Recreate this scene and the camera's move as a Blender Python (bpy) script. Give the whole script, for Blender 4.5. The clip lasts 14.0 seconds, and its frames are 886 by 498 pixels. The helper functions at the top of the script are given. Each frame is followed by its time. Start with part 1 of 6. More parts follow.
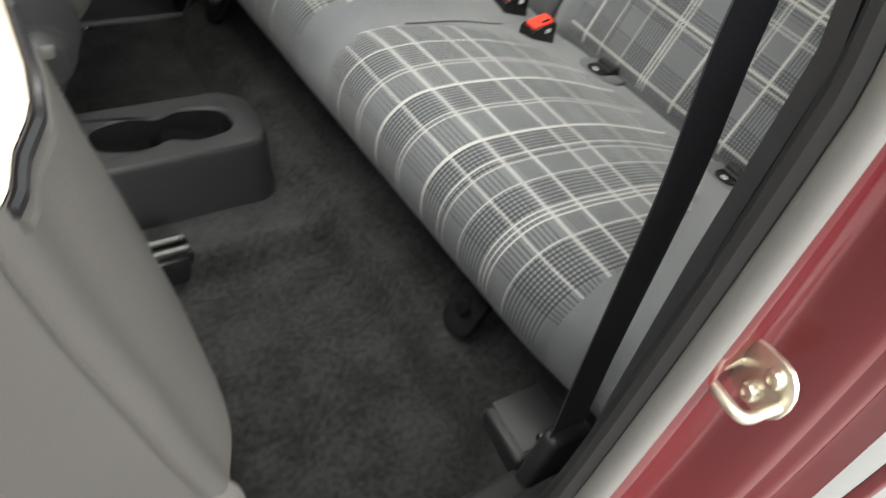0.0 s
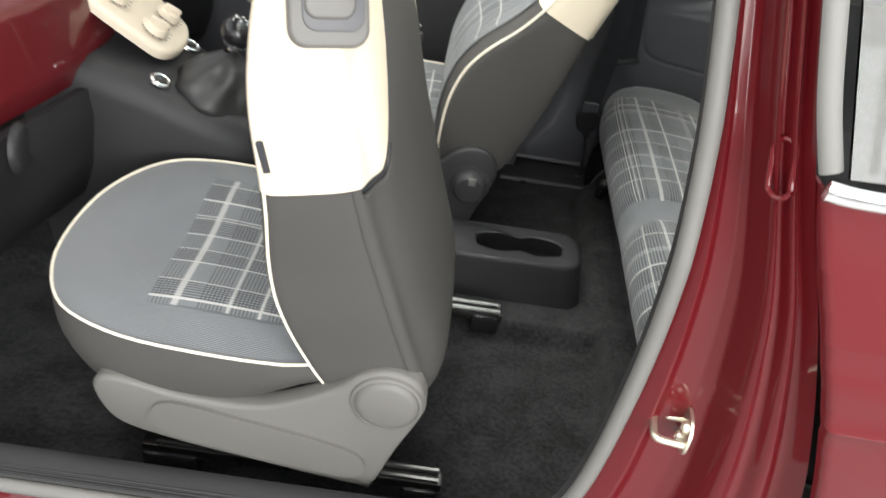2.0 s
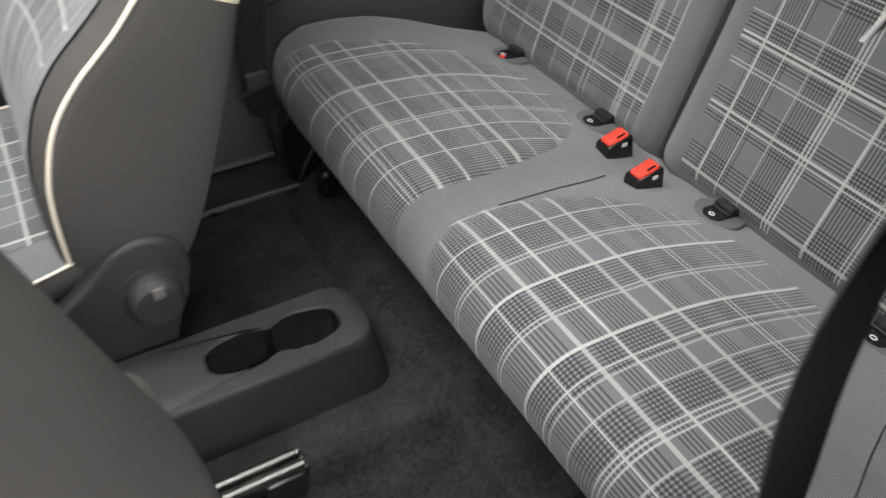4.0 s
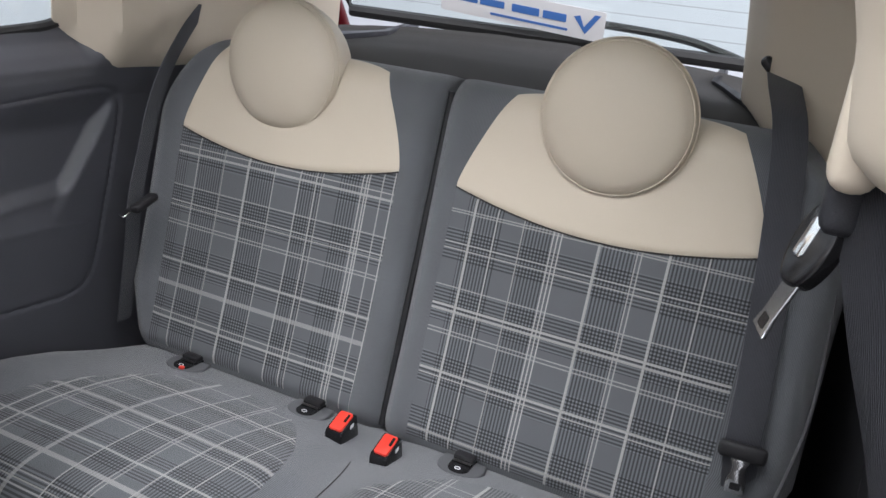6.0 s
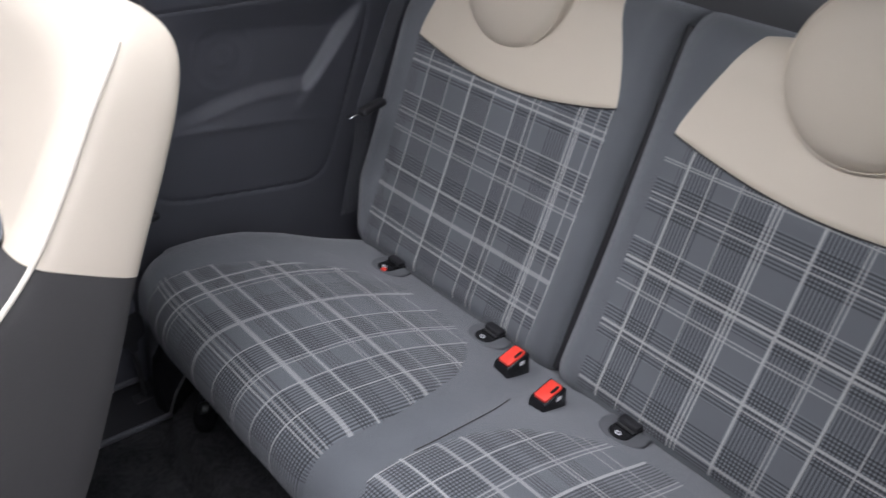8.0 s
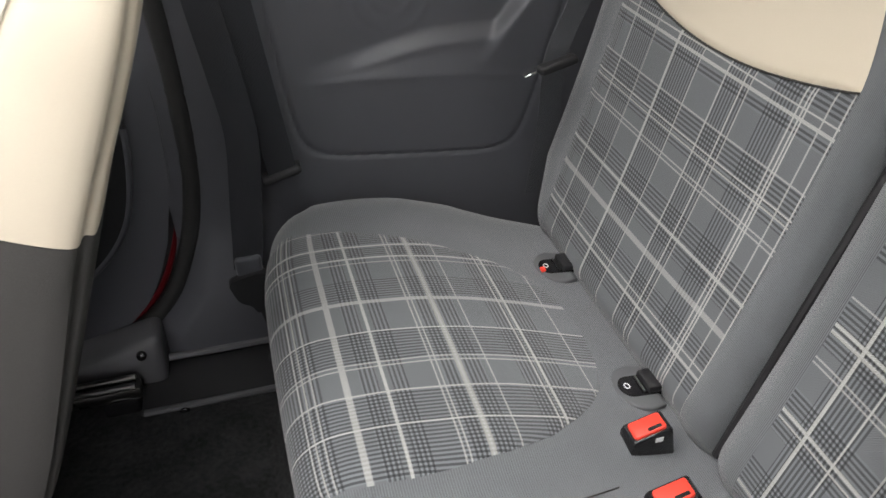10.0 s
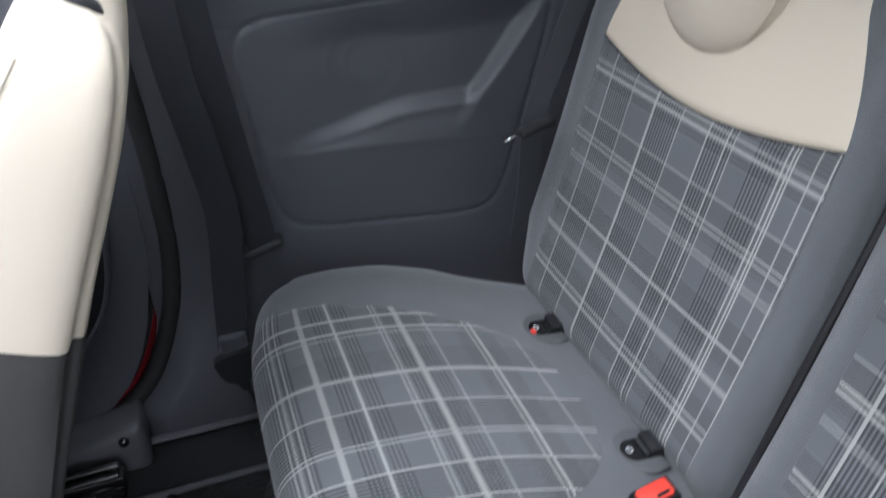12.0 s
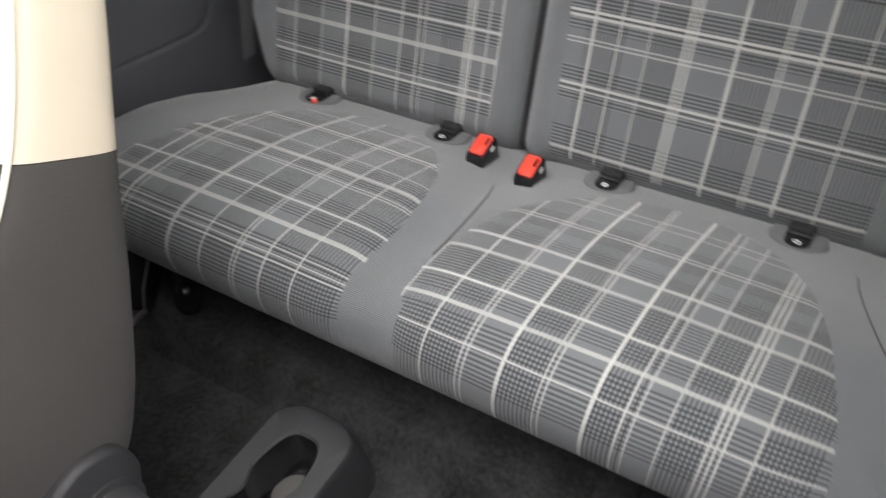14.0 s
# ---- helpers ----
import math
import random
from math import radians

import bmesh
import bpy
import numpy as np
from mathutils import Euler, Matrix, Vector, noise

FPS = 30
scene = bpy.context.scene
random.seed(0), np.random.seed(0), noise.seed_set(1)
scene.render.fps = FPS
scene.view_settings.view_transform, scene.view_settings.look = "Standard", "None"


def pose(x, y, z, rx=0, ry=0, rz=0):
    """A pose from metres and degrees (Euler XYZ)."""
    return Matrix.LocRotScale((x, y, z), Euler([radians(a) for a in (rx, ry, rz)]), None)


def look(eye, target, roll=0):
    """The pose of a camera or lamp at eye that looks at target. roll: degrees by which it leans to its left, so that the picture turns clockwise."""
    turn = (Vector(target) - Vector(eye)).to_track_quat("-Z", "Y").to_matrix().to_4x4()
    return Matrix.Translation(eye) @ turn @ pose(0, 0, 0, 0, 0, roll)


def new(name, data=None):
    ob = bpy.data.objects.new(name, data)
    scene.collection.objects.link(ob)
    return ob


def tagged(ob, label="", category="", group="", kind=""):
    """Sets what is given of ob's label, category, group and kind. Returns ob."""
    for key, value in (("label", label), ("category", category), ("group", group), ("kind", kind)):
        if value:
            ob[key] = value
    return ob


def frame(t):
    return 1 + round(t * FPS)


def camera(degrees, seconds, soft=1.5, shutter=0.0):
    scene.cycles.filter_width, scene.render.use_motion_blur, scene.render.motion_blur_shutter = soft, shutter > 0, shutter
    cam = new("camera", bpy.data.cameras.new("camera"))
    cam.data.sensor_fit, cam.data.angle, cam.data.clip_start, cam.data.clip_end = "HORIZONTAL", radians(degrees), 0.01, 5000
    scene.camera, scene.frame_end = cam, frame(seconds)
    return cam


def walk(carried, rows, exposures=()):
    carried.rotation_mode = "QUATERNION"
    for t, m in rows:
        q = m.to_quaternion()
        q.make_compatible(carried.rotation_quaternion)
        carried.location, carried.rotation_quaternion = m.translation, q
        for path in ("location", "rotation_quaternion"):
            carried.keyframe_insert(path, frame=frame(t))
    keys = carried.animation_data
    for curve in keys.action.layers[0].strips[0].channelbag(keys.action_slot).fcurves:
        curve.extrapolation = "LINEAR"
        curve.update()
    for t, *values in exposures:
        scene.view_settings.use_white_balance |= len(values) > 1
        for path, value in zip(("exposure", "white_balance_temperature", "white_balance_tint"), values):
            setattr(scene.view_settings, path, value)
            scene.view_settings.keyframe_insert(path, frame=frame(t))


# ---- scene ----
cam = camera(59.0, 14.0, shutter=0.4)
PATH = [
    (0, (-0.956, -0.826, 1.05), (0.116, 0.184, -0.303), 17.8),
    (0.5, (-0.96, -0.914, 1.065), (-0.211, 0.194, -0.421), 15.1),
    (1, (-0.974, -0.988, 1.113), (-0.483, 0.164, -0.445), 11.5),
    (1.5, (-0.877, -1.215, 1.25), (-0.69, 0.238, -0.112), 9.6),
    (2, (-0.848, -1.371, 1.359), (-0.805, 0.231, 0.162), 9.4),
    (2.2, (-0.845, -1.39, 1.37), (-0.846, 0.232, 0.2), 8.9),
    (4.3, (-0.813, -0.626, 1.162), (0.101, 0.561, -0.163), 1.6),
    (4.5, (-0.812, -0.586, 1.16), (0.212, 0.534, -0.143), 2.5),
    (5, (-0.885, -0.523, 1.203), (0.461, 0.409, 0.054), 4.6),
    (5.5, (-0.95, -0.503, 1.226), (0.64, 0.31, 0.327), 5.0),
    (6, (-0.977, -0.5, 1.231), (0.728, 0.247, 0.498), 5.5),
    (6.5, (-0.96, -0.498, 1.222), (0.74, 0.265, 0.498), 5.9),
    (7, (-0.922, -0.495, 1.251), (0.655, 0.398, 0.405), 6.1),
    (7.5, (-0.882, -0.543, 1.278), (0.527, 0.527, 0.345), 6.2),
    (8, (-0.843, -0.567, 1.261), (0.372, 0.662, 0.254), 5.7),
    (8.2, (-0.837, -0.559, 1.251), (0.301, 0.726, 0.225), 5.5),
    (10.3, (-0.393, -0.47, 1.17), (0.015, 1.132, 0.045), -1.1),
    (10.5, (-0.384, -0.461, 1.206), (0.04, 1.152, 0.103), -0.5),
    (11, (-0.382, -0.444, 1.243), (0.072, 1.255, 0.289), 1.0),
    (11.5, (-0.386, -0.449, 1.248), (0.089, 1.271, 0.344), 0.2),
    (12, (-0.452, -0.448, 1.194), (0.083, 1.175, 0.155), -2.3),
    (12.5, (-0.615, -0.44, 1.124), (0.068, 1.078, 0.016), -4.1),
    (13, (-0.728, -0.495, 1.155), (0.076, 0.906, -0.024), -6.2),
    (13.5, (-0.841, -0.504, 1.175), (0.178, 0.699, -0.055), -5.4),
    (14, (-0.941, -0.45, 1.198), (0.298, 0.372, -0.139), -3.8),
]
EXPOSURES = [(0.0, 0.38, 6700, 9), (1.0, 0.20, 6650, 9), (2.2, 0.08, 6550, 9), (4.3, 0.20, 6550, 14), (5.0, 0.24, 6500, 14), (5.5, 0.12, 6850, 15), (6.0, -0.04, 6050, 17), (7.0, -0.12, 5900, 21), (8.2, -0.28, 5850, 20),
             (10.3, 0.30, 6650, 14), (11.0, 0.33, 6850, 14), (11.5, 0.26, 6100, 14), (12.0, 0.12, 5700, 15), (12.6, 0.10, 6500, 15), (13.0, 0.10, 6700, 15), (14.0, 0.26, 6550, 15)]
walk(cam, [(t, look(eye, target, roll)) for t, eye, target, roll in PATH], EXPOSURES)

# ---- light: a bright white showroom all round the car, tall lit windows beside the open door, added fill lamps ----
world = bpy.data.worlds.new("showroom_light")
scene.world = world
world.use_nodes = True
world.node_tree.nodes["Background"].inputs[0].default_value = (0.93, 0.97, 1.0, 1)
world.node_tree.nodes["Background"].inputs[1].default_value = 1.45


def area_lamp(name, eye, target, sx, sy, watts, colour=(1, 0.97, 0.92)):
    data = bpy.data.lights.new(name, "AREA")
    data.shape, data.size, data.size_y, data.energy, data.color = "RECTANGLE", sx, sy, watts, colour
    ob = new(name, data)
    ob.matrix_world = look(eye, target)
    return ob


# added fill beside the open door, standing in for window daylight
area_lamp("showroom_fill_light", (0.25, -3.1, 1.9), (-0.75, -0.5, 0.75), 3.0, 1.8, 200, (1, 0.985, 0.96))
# unseen overhead fill, added to brighten the bench and backrests
area_lamp("overhead_fill_light", (-1.30, -0.15, 3.25), (-0.35, 0.0, 0.3), 3.2, 1.8, 125)
# unseen fill ahead of the windscreen, added to brighten the rear backrests
area_lamp("showroom_fill_light", (-4.6, -0.6, 2.0), (0.1, -0.05, 0.75), 3.0, 1.6, 40)


# ---- materials ----
def node_mat(name, rough=0.6, metal=0.0, spec=0.5):
    m = bpy.data.materials.new(name)
    m.use_nodes = True
    b = m.node_tree.nodes["Principled BSDF"]
    b.inputs["Roughness"].default_value, b.inputs["Metallic"].default_value = rough, metal
    b.inputs["Specular IOR Level"].default_value = spec
    return m, m.node_tree.nodes, m.node_tree.links, b


def surface(name, colour, rough=0.6, metal=0.0, grain=600.0, bump=0.1, vary=0.15, spec=0.5, patch=9.0, rough_vary=0.08, coat=0.0):
    """A plain material with fine grain, slow mottling and slightly uneven gloss."""
    m, n, l, b = node_mat(name, rough, metal, spec)
    co = n.new("ShaderNodeTexCoord")
    big, fine = n.new("ShaderNodeTexNoise"), n.new("ShaderNodeTexNoise")
    big.inputs["Scale"].default_value, fine.inputs["Scale"].default_value = patch, grain
    big.inputs["Detail"].default_value, fine.inputs["Detail"].default_value = 4, 2
    l.new(co.outputs["Object"], big.inputs["Vector"]), l.new(co.outputs["Object"], fine.inputs["Vector"])
    mix = n.new("ShaderNodeMix")
    mix.data_type = "RGBA"
    c = Vector(colour)
    mix.inputs[6].default_value = (*(c * (1 - vary)), 1)
    mix.inputs[7].default_value = (*(c * (1 + vary)), 1)
    add = n.new("ShaderNodeMath")
    add.operation = "ADD"
    half = n.new("ShaderNodeMath")
    half.operation = "MULTIPLY"
    half.inputs[1].default_value = 0.5
    l.new(big.outputs["Fac"], add.inputs[0]), l.new(fine.outputs["Fac"], add.inputs[1])
    l.new(add.outputs[0], half.inputs[0]), l.new(half.outputs[0], mix.inputs[0])
    l.new(mix.outputs[2], b.inputs["Base Color"])
    span = n.new("ShaderNodeMapRange")
    span.inputs[3].default_value, span.inputs[4].default_value = max(0.02, rough - rough_vary), min(1, rough + rough_vary)
    l.new(big.outputs["Fac"], span.inputs[0]), l.new(span.outputs[0], b.inputs["Roughness"])
    if bump:
        bu = n.new("ShaderNodeBump")
        bu.inputs["Strength"].default_value, bu.inputs["Distance"].default_value = bump, 0.0008
        l.new(fine.outputs["Fac"], bu.inputs["Height"]), l.new(bu.outputs[0], b.inputs["Normal"])
    if coat:
        b.inputs["Coat Weight"].default_value, b.inputs["Coat Roughness"].default_value, b.inputs["Coat IOR"].default_value = coat, 0.03, 1.48
    return m


def ramp_node(n, stops, low=0.0):
    """A stepped ramp; stops are (place from 0 to 1, value) in rising order."""
    r = n.new("ShaderNodeValToRGB")
    r.color_ramp.interpolation = "CONSTANT"
    e = r.color_ramp.elements
    e[0].position, e[0].color = 0.0, (low, low, low, 1)
    e.remove(e[1])
    for p, v in stops:
        x = e.new(min(max(p, 0.0005), 0.9999))
        x.color = (v, v, v, 1)
    return r


def ribbed(name, colour, pitch=0.0022, depth=0.5, along="u", rough=0.85, sheen=0.25):
    """Woven rib cloth: fine ribs over the UV map, which is in metres."""
    m, n, l, b = node_mat(name, rough, 0, 0.25)
    uv = n.new("ShaderNodeUVMap")
    sep = n.new("ShaderNodeSeparateXYZ")
    l.new(uv.outputs[0], sep.inputs[0])
    s = n.new("ShaderNodeMath")
    s.operation = "MULTIPLY"
    s.inputs[1].default_value = 2 * math.pi / pitch
    l.new(sep.outputs[0 if along == "u" else 1], s.inputs[0])
    si = n.new("ShaderNodeMath")
    si.operation = "SINE"
    l.new(s.outputs[0], si.inputs[0])
    co = n.new("ShaderNodeTexCoord")
    no = n.new("ShaderNodeTexNoise")
    no.inputs["Scale"].default_value, no.inputs["Detail"].default_value = 7, 5
    l.new(co.outputs["Object"], no.inputs["Vector"])
    fi = n.new("ShaderNodeTexNoise")
    fi.inputs["Scale"].default_value = 900
    l.new(co.outputs["Object"], fi.inputs["Vector"])
    mr = n.new("ShaderNodeMapRange")
    mr.inputs[1].default_value, mr.inputs[2].default_value = -1, 1
    mr.inputs[3].default_value, mr.inputs[4].default_value = 0.72, 1.2
    l.new(si.outputs[0], mr.inputs[0])
    m2 = n.new("ShaderNodeMapRange")
    m2.inputs[3].default_value, m2.inputs[4].default_value = 0.82, 1.18
    l.new(no.outputs["Fac"], m2.inputs[0])
    mu = n.new("ShaderNodeMath")
    mu.operation = "MULTIPLY"
    l.new(mr.outputs[0], mu.inputs[0]), l.new(m2.outputs[0], mu.inputs[1])
    sc = n.new("ShaderNodeVectorMath")
    sc.operation = "SCALE"
    sc.inputs[0].default_value = colour
    l.new(mu.outputs[0], sc.inputs["Scale"]), l.new(sc.outputs[0], b.inputs["Base Color"])
    b.inputs["Sheen Weight"].default_value, b.inputs["Sheen Roughness"].default_value = sheen, 0.5
    bu = n.new("ShaderNodeBump")
    bu.inputs["Strength"].default_value, bu.inputs["Distance"].default_value = depth, 0.0006
    ad = n.new("ShaderNodeMath")
    l.new(si.outputs[0], ad.inputs[0]), l.new(fi.outputs["Fac"], ad.inputs[1])
    l.new(ad.outputs[0], bu.inputs["Height"]), l.new(bu.outputs[0], b.inputs["Normal"])
    return m


def plaid(name, u_span, u_lines, u_zones, v_span, v_lines, v_zones, pitch=0.0055):
    """Woven checked cloth over a UV map in metres: pale lines (place, width, strength) and ribbed dark zones (from, to) both ways."""
    m, n, l, b = node_mat(name, 0.85, 0, 0.25)
    uv = n.new("ShaderNodeUVMap")
    sep = n.new("ShaderNodeSeparateXYZ")
    l.new(uv.outputs[0], sep.inputs[0])
    pale, dark = [], []
    for axis, (lo, hi), lines, zones in ((0, u_span, u_lines, u_zones), (1, v_span, v_lines, v_zones)):
        mr = n.new("ShaderNodeMapRange")
        mr.inputs[1].default_value, mr.inputs[2].default_value = lo, hi
        l.new(sep.outputs[axis], mr.inputs[0])
        at = lambda p: (p - lo) / (hi - lo)
        stops = []
        for p, w, s in sorted(lines):
            s = min(s * 0.88, 0.50) if w > 0.008 else s * 0.85
            k = 0.34 if w > 0.008 else 0.28
            stops += [(at(p - k * w), s), (at(p + k * w), 0.0)]
        r = ramp_node(n, stops[:31])
        l.new(mr.outputs[0], r.inputs[0])
        pale.append(r)
        stops = []
        for a, c in sorted(zones):
            stops += [(at(a), 1.0), (at(c), 0.0)]
        z = ramp_node(n, stops[:31])
        l.new(mr.outputs[0], z.inputs[0])
        k = n.new("ShaderNodeMath")
        k.operation = "MULTIPLY"
        k.inputs[1].default_value = 2 * math.pi / pitch
        l.new(sep.outputs[axis], k.inputs[0])
        si = n.new("ShaderNodeMath")
        si.operation = "SINE"
        l.new(k.outputs[0], si.inputs[0])
        # dark and pale threads by turns where the zone lies, the plain ground elsewhere
        sh = n.new("ShaderNodeMapRange")
        sh.inputs[1].default_value, sh.inputs[2].default_value = -0.35, 0.35
        sh.inputs[3].default_value, sh.inputs[4].default_value = 1.22, 0.44
        l.new(si.outputs[0], sh.inputs[0])
        d = n.new("ShaderNodeMix")
        d.data_type = "FLOAT"
        d.inputs[2].default_value = 1.0
        l.new(z.outputs[0], d.inputs[0]), l.new(sh.outputs[0], d.inputs[3])
        dark.append(d)
    dm = n.new("ShaderNodeMath")
    dm.operation = "MULTIPLY"
    l.new(dark[0].outputs[0], dm.inputs[0]), l.new(dark[1].outputs[0], dm.inputs[1])
    g = n.new("ShaderNodeVectorMath")
    g.operation = "SCALE"
    g.inputs[0].default_value = GREY_CLOTH
    l.new(dm.outputs[0], g.inputs["Scale"])
    ps = n.new("ShaderNodeMath")
    ps.operation = "MAXIMUM"
    l.new(pale[0].outputs[0], ps.inputs[0]), l.new(pale[1].outputs[0], ps.inputs[1])
    # thread scale: twill that breaks the lines up
    tw = n.new("ShaderNodeMath")
    tw.operation = "ADD"
    l.new(sep.outputs[0], tw.inputs[0]), l.new(sep.outputs[1], tw.inputs[1])
    tk = n.new("ShaderNodeMath")
    tk.operation = "MULTIPLY"
    tk.inputs[1].default_value = 2 * math.pi / 0.0021
    l.new(tw.outputs[0], tk.inputs[0])
    ts = n.new("ShaderNodeMath")
    ts.operation = "SINE"
    l.new(tk.outputs[0], ts.inputs[0])
    tm = n.new("ShaderNodeMapRange")
    tm.inputs[1].default_value, tm.inputs[2].default_value = -1, 1
    tm.inputs[3].default_value, tm.inputs[4].default_value = 0.62, 1.0
    l.new(ts.outputs[0], tm.inputs[0])
    pm = n.new("ShaderNodeMath")
    pm.operation = "MULTIPLY"
    l.new(ps.outputs[0], pm.inputs[0]), l.new(tm.outputs[0], pm.inputs[1])
    w = n.new("ShaderNodeMix")
    w.data_type = "RGBA"
    w.inputs[7].default_value = (0.54, 0.53, 0.50, 1)
    l.new(pm.outputs[0], w.inputs[0]), l.new(g.outputs[0], w.inputs[6])
    co = n.new("ShaderNodeTexCoord")
    no = n.new("ShaderNodeTexNoise")
    no.inputs["Scale"].default_value, no.inputs["Detail"].default_value = 6, 5
    l.new(co.outputs["Object"], no.inputs["Vector"])
    nm = n.new("ShaderNodeMapRange")
    nm.inputs[3].default_value, nm.inputs[4].default_value = 0.85, 1.15
    l.new(no.outputs["Fac"], nm.inputs[0])
    sc = n.new("ShaderNodeVectorMath")
    sc.operation = "SCALE"
    l.new(w.outputs[2], sc.inputs[0]), l.new(nm.outputs[0], sc.inputs["Scale"])
    l.new(sc.outputs[0], b.inputs["Base Color"])
    b.inputs["Sheen Weight"].default_value = 0.2
    bu = n.new("ShaderNodeBump")
    bu.inputs["Strength"].default_value, bu.inputs["Distance"].default_value = 0.35, 0.0005
    l.new(ts.outputs[0], bu.inputs["Height"]), l.new(bu.outputs[0], b.inputs["Normal"])
    return m


def carpet_mat(name, colour):
    m, n, l, b = node_mat(name, 0.95, 0, 0.15)
    co = n.new("ShaderNodeTexCoord")
    a, c, d = (n.new("ShaderNodeTexNoise") for _ in range(3))
    for t, s, k in ((a, 120, 6), (c, 14, 5), (d, 900, 2)):
        t.inputs["Scale"].default_value, t.inputs["Detail"].default_value = s, k
        l.new(co.outputs["Object"], t.inputs["Vector"])
    r = n.new("ShaderNodeValToRGB")
    r.color_ramp.elements[0].position, r.color_ramp.elements[1].position = 0.40, 0.64
    r.color_ramp.elements[0].color = (*[v * 0.25 for v in colour], 1)
    r.color_ramp.elements[1].color = (*[v * 2.6 for v in colour], 1)
    s = n.new("ShaderNodeMath")
    s.operation = "ADD"
    h = n.new("ShaderNodeMath")
    h.operation = "MULTIPLY"
    h.inputs[1].default_value = 0.5
    l.new(a.outputs["Fac"], s.inputs[0]), l.new(c.outputs["Fac"], s.inputs[1])
    l.new(s.outputs[0], h.inputs[0]), l.new(h.outputs[0], r.inputs[0])
    l.new(r.outputs[0], b.inputs["Base Color"])
    b.inputs["Sheen Weight"].default_value, b.inputs["Sheen Roughness"].default_value = 0.06, 0.6
    bu = n.new("ShaderNodeBump")
    bu.inputs["Strength"].default_value, bu.inputs["Distance"].default_value = 0.9, 0.003
    s2 = n.new("ShaderNodeMath")
    l.new(a.outputs["Fac"], s2.inputs[0]), l.new(d.outputs["Fac"], s2.inputs[1])
    l.new(s2.outputs[0], bu.inputs["Height"]), l.new(bu.outputs[0], b.inputs["Normal"])
    return m


GREY_CLOTH = (0.115, 0.122, 0.13)
grey_cloth = ribbed("grey_rib_cloth", GREY_CLOTH, 0.0030, 0.5, "v")
grey_cloth_across = ribbed("grey_rib_cloth_across", GREY_CLOTH, 0.0026, 0.5, "u")
dark_cloth = surface("charcoal_cloth", (0.050, 0.048, 0.0455), 0.85, grain=700, bump=0.4, vary=0.22, spec=0.3)
cream = surface("cream_leatherette", (0.58, 0.51, 0.405), 0.5, grain=700, bump=0.12, vary=0.05, spec=0.4)
cream_plastic = surface("cream_plastic", (0.58, 0.51, 0.41), 0.5, grain=900, bump=0.1, vary=0.04, spec=0.4)
piping_mat = surface("ivory_piping", (0.66, 0.605, 0.50), 0.5, grain=900, bump=0.1, vary=0.05)
black_plastic = surface("black_grained_plastic", (0.016, 0.016, 0.0175), 0.5, grain=1100, bump=0.35, vary=0.15, spec=0.35)
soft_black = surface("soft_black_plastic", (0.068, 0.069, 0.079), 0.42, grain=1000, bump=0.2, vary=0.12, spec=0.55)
# paler copy of black_plastic: light on the far sill put into the colour
lit_trim_black = surface("lit_black_trim_plastic", (0.066, 0.066, 0.072), 0.5, grain=1100, bump=0.3, vary=0.15, spec=0.45)
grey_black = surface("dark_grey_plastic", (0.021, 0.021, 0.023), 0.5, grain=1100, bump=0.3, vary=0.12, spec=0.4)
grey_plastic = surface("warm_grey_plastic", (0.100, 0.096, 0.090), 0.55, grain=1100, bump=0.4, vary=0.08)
boot_leather = surface("black_leather", (0.016, 0.016, 0.016), 0.42, grain=420, bump=0.5, vary=0.2, spec=0.5)
gloss_black = surface("gloss_black_plastic", (0.010, 0.010, 0.011), 0.22, grain=600, bump=0.03, vary=0.1)
rubber = surface("black_rubber", (0.018, 0.018, 0.018), 0.6, grain=500, bump=0.15, vary=0.15)
grey_rubber = surface("grey_seal_rubber", (0.115, 0.112, 0.106), 0.6, grain=500, bump=0.15, vary=0.1)
webbing = ribbed("black_webbing", (0.030, 0.031, 0.036), 0.0019, 0.6, "u", 0.7, 0.0)
# paler copy of webbing: daylight on the belts put into the colour
lit_webbing = ribbed("lit_black_webbing", (0.055, 0.057, 0.066), 0.0019, 0.6, "u", 0.6, 0.15)
carpet = carpet_mat("black_carpet", (0.0105, 0.0107, 0.0114))
red_paint = surface("dark_red_paint", (0.082, 0.0035, 0.006), 0.45, 0.0, grain=1500, bump=0.0, vary=0.10, coat=0.6, spec=0.15, rough_vary=0.05)
dash_red = surface("dash_red_gloss", (0.085, 0.006, 0.009), 0.3, grain=1500, bump=0.0, vary=0.05, coat=0.7)
red_plastic = surface("red_button_plastic", (0.72, 0.045, 0.025), 0.4, grain=900, bump=0.08, vary=0.06)
chrome = surface("polished_metal", (0.80, 0.80, 0.80), 0.14, 1.0, grain=300, bump=0.02, vary=0.05)
zinc = surface("zinc_plated_steel", (0.74, 0.70, 0.58), 0.38, 1.0, grain=260, bump=0.12, vary=0.15, patch=60)
steel = surface("oiled_steel", (0.13, 0.13, 0.125), 0.30, 1.0, grain=240, bump=0.1, vary=0.2, patch=30)
label_white = surface("white_print", (0.75, 0.75, 0.75), 0.5, grain=500, bump=0.0, vary=0.04)
label_blue = surface("blue_print", (0.06, 0.17, 0.48), 0.5, grain=500, bump=0.0, vary=0.04)
label_navy = surface("navy_embroidery", (0.05, 0.06, 0.13), 0.8, grain=1500, bump=0.4, vary=0.1)
showroom_white = surface("white_wall_paint", (0.82, 0.83, 0.84), 0.6, grain=90, bump=0.05, vary=0.03)
wall_grey = surface("grey_wall_paint", (0.50, 0.50, 0.49), 0.7, grain=90, bump=0.05, vary=0.05)
bezel_grey = surface("grey_bezel_plastic", (0.088, 0.091, 0.096), 0.55, grain=1100, bump=0.3, vary=0.08)
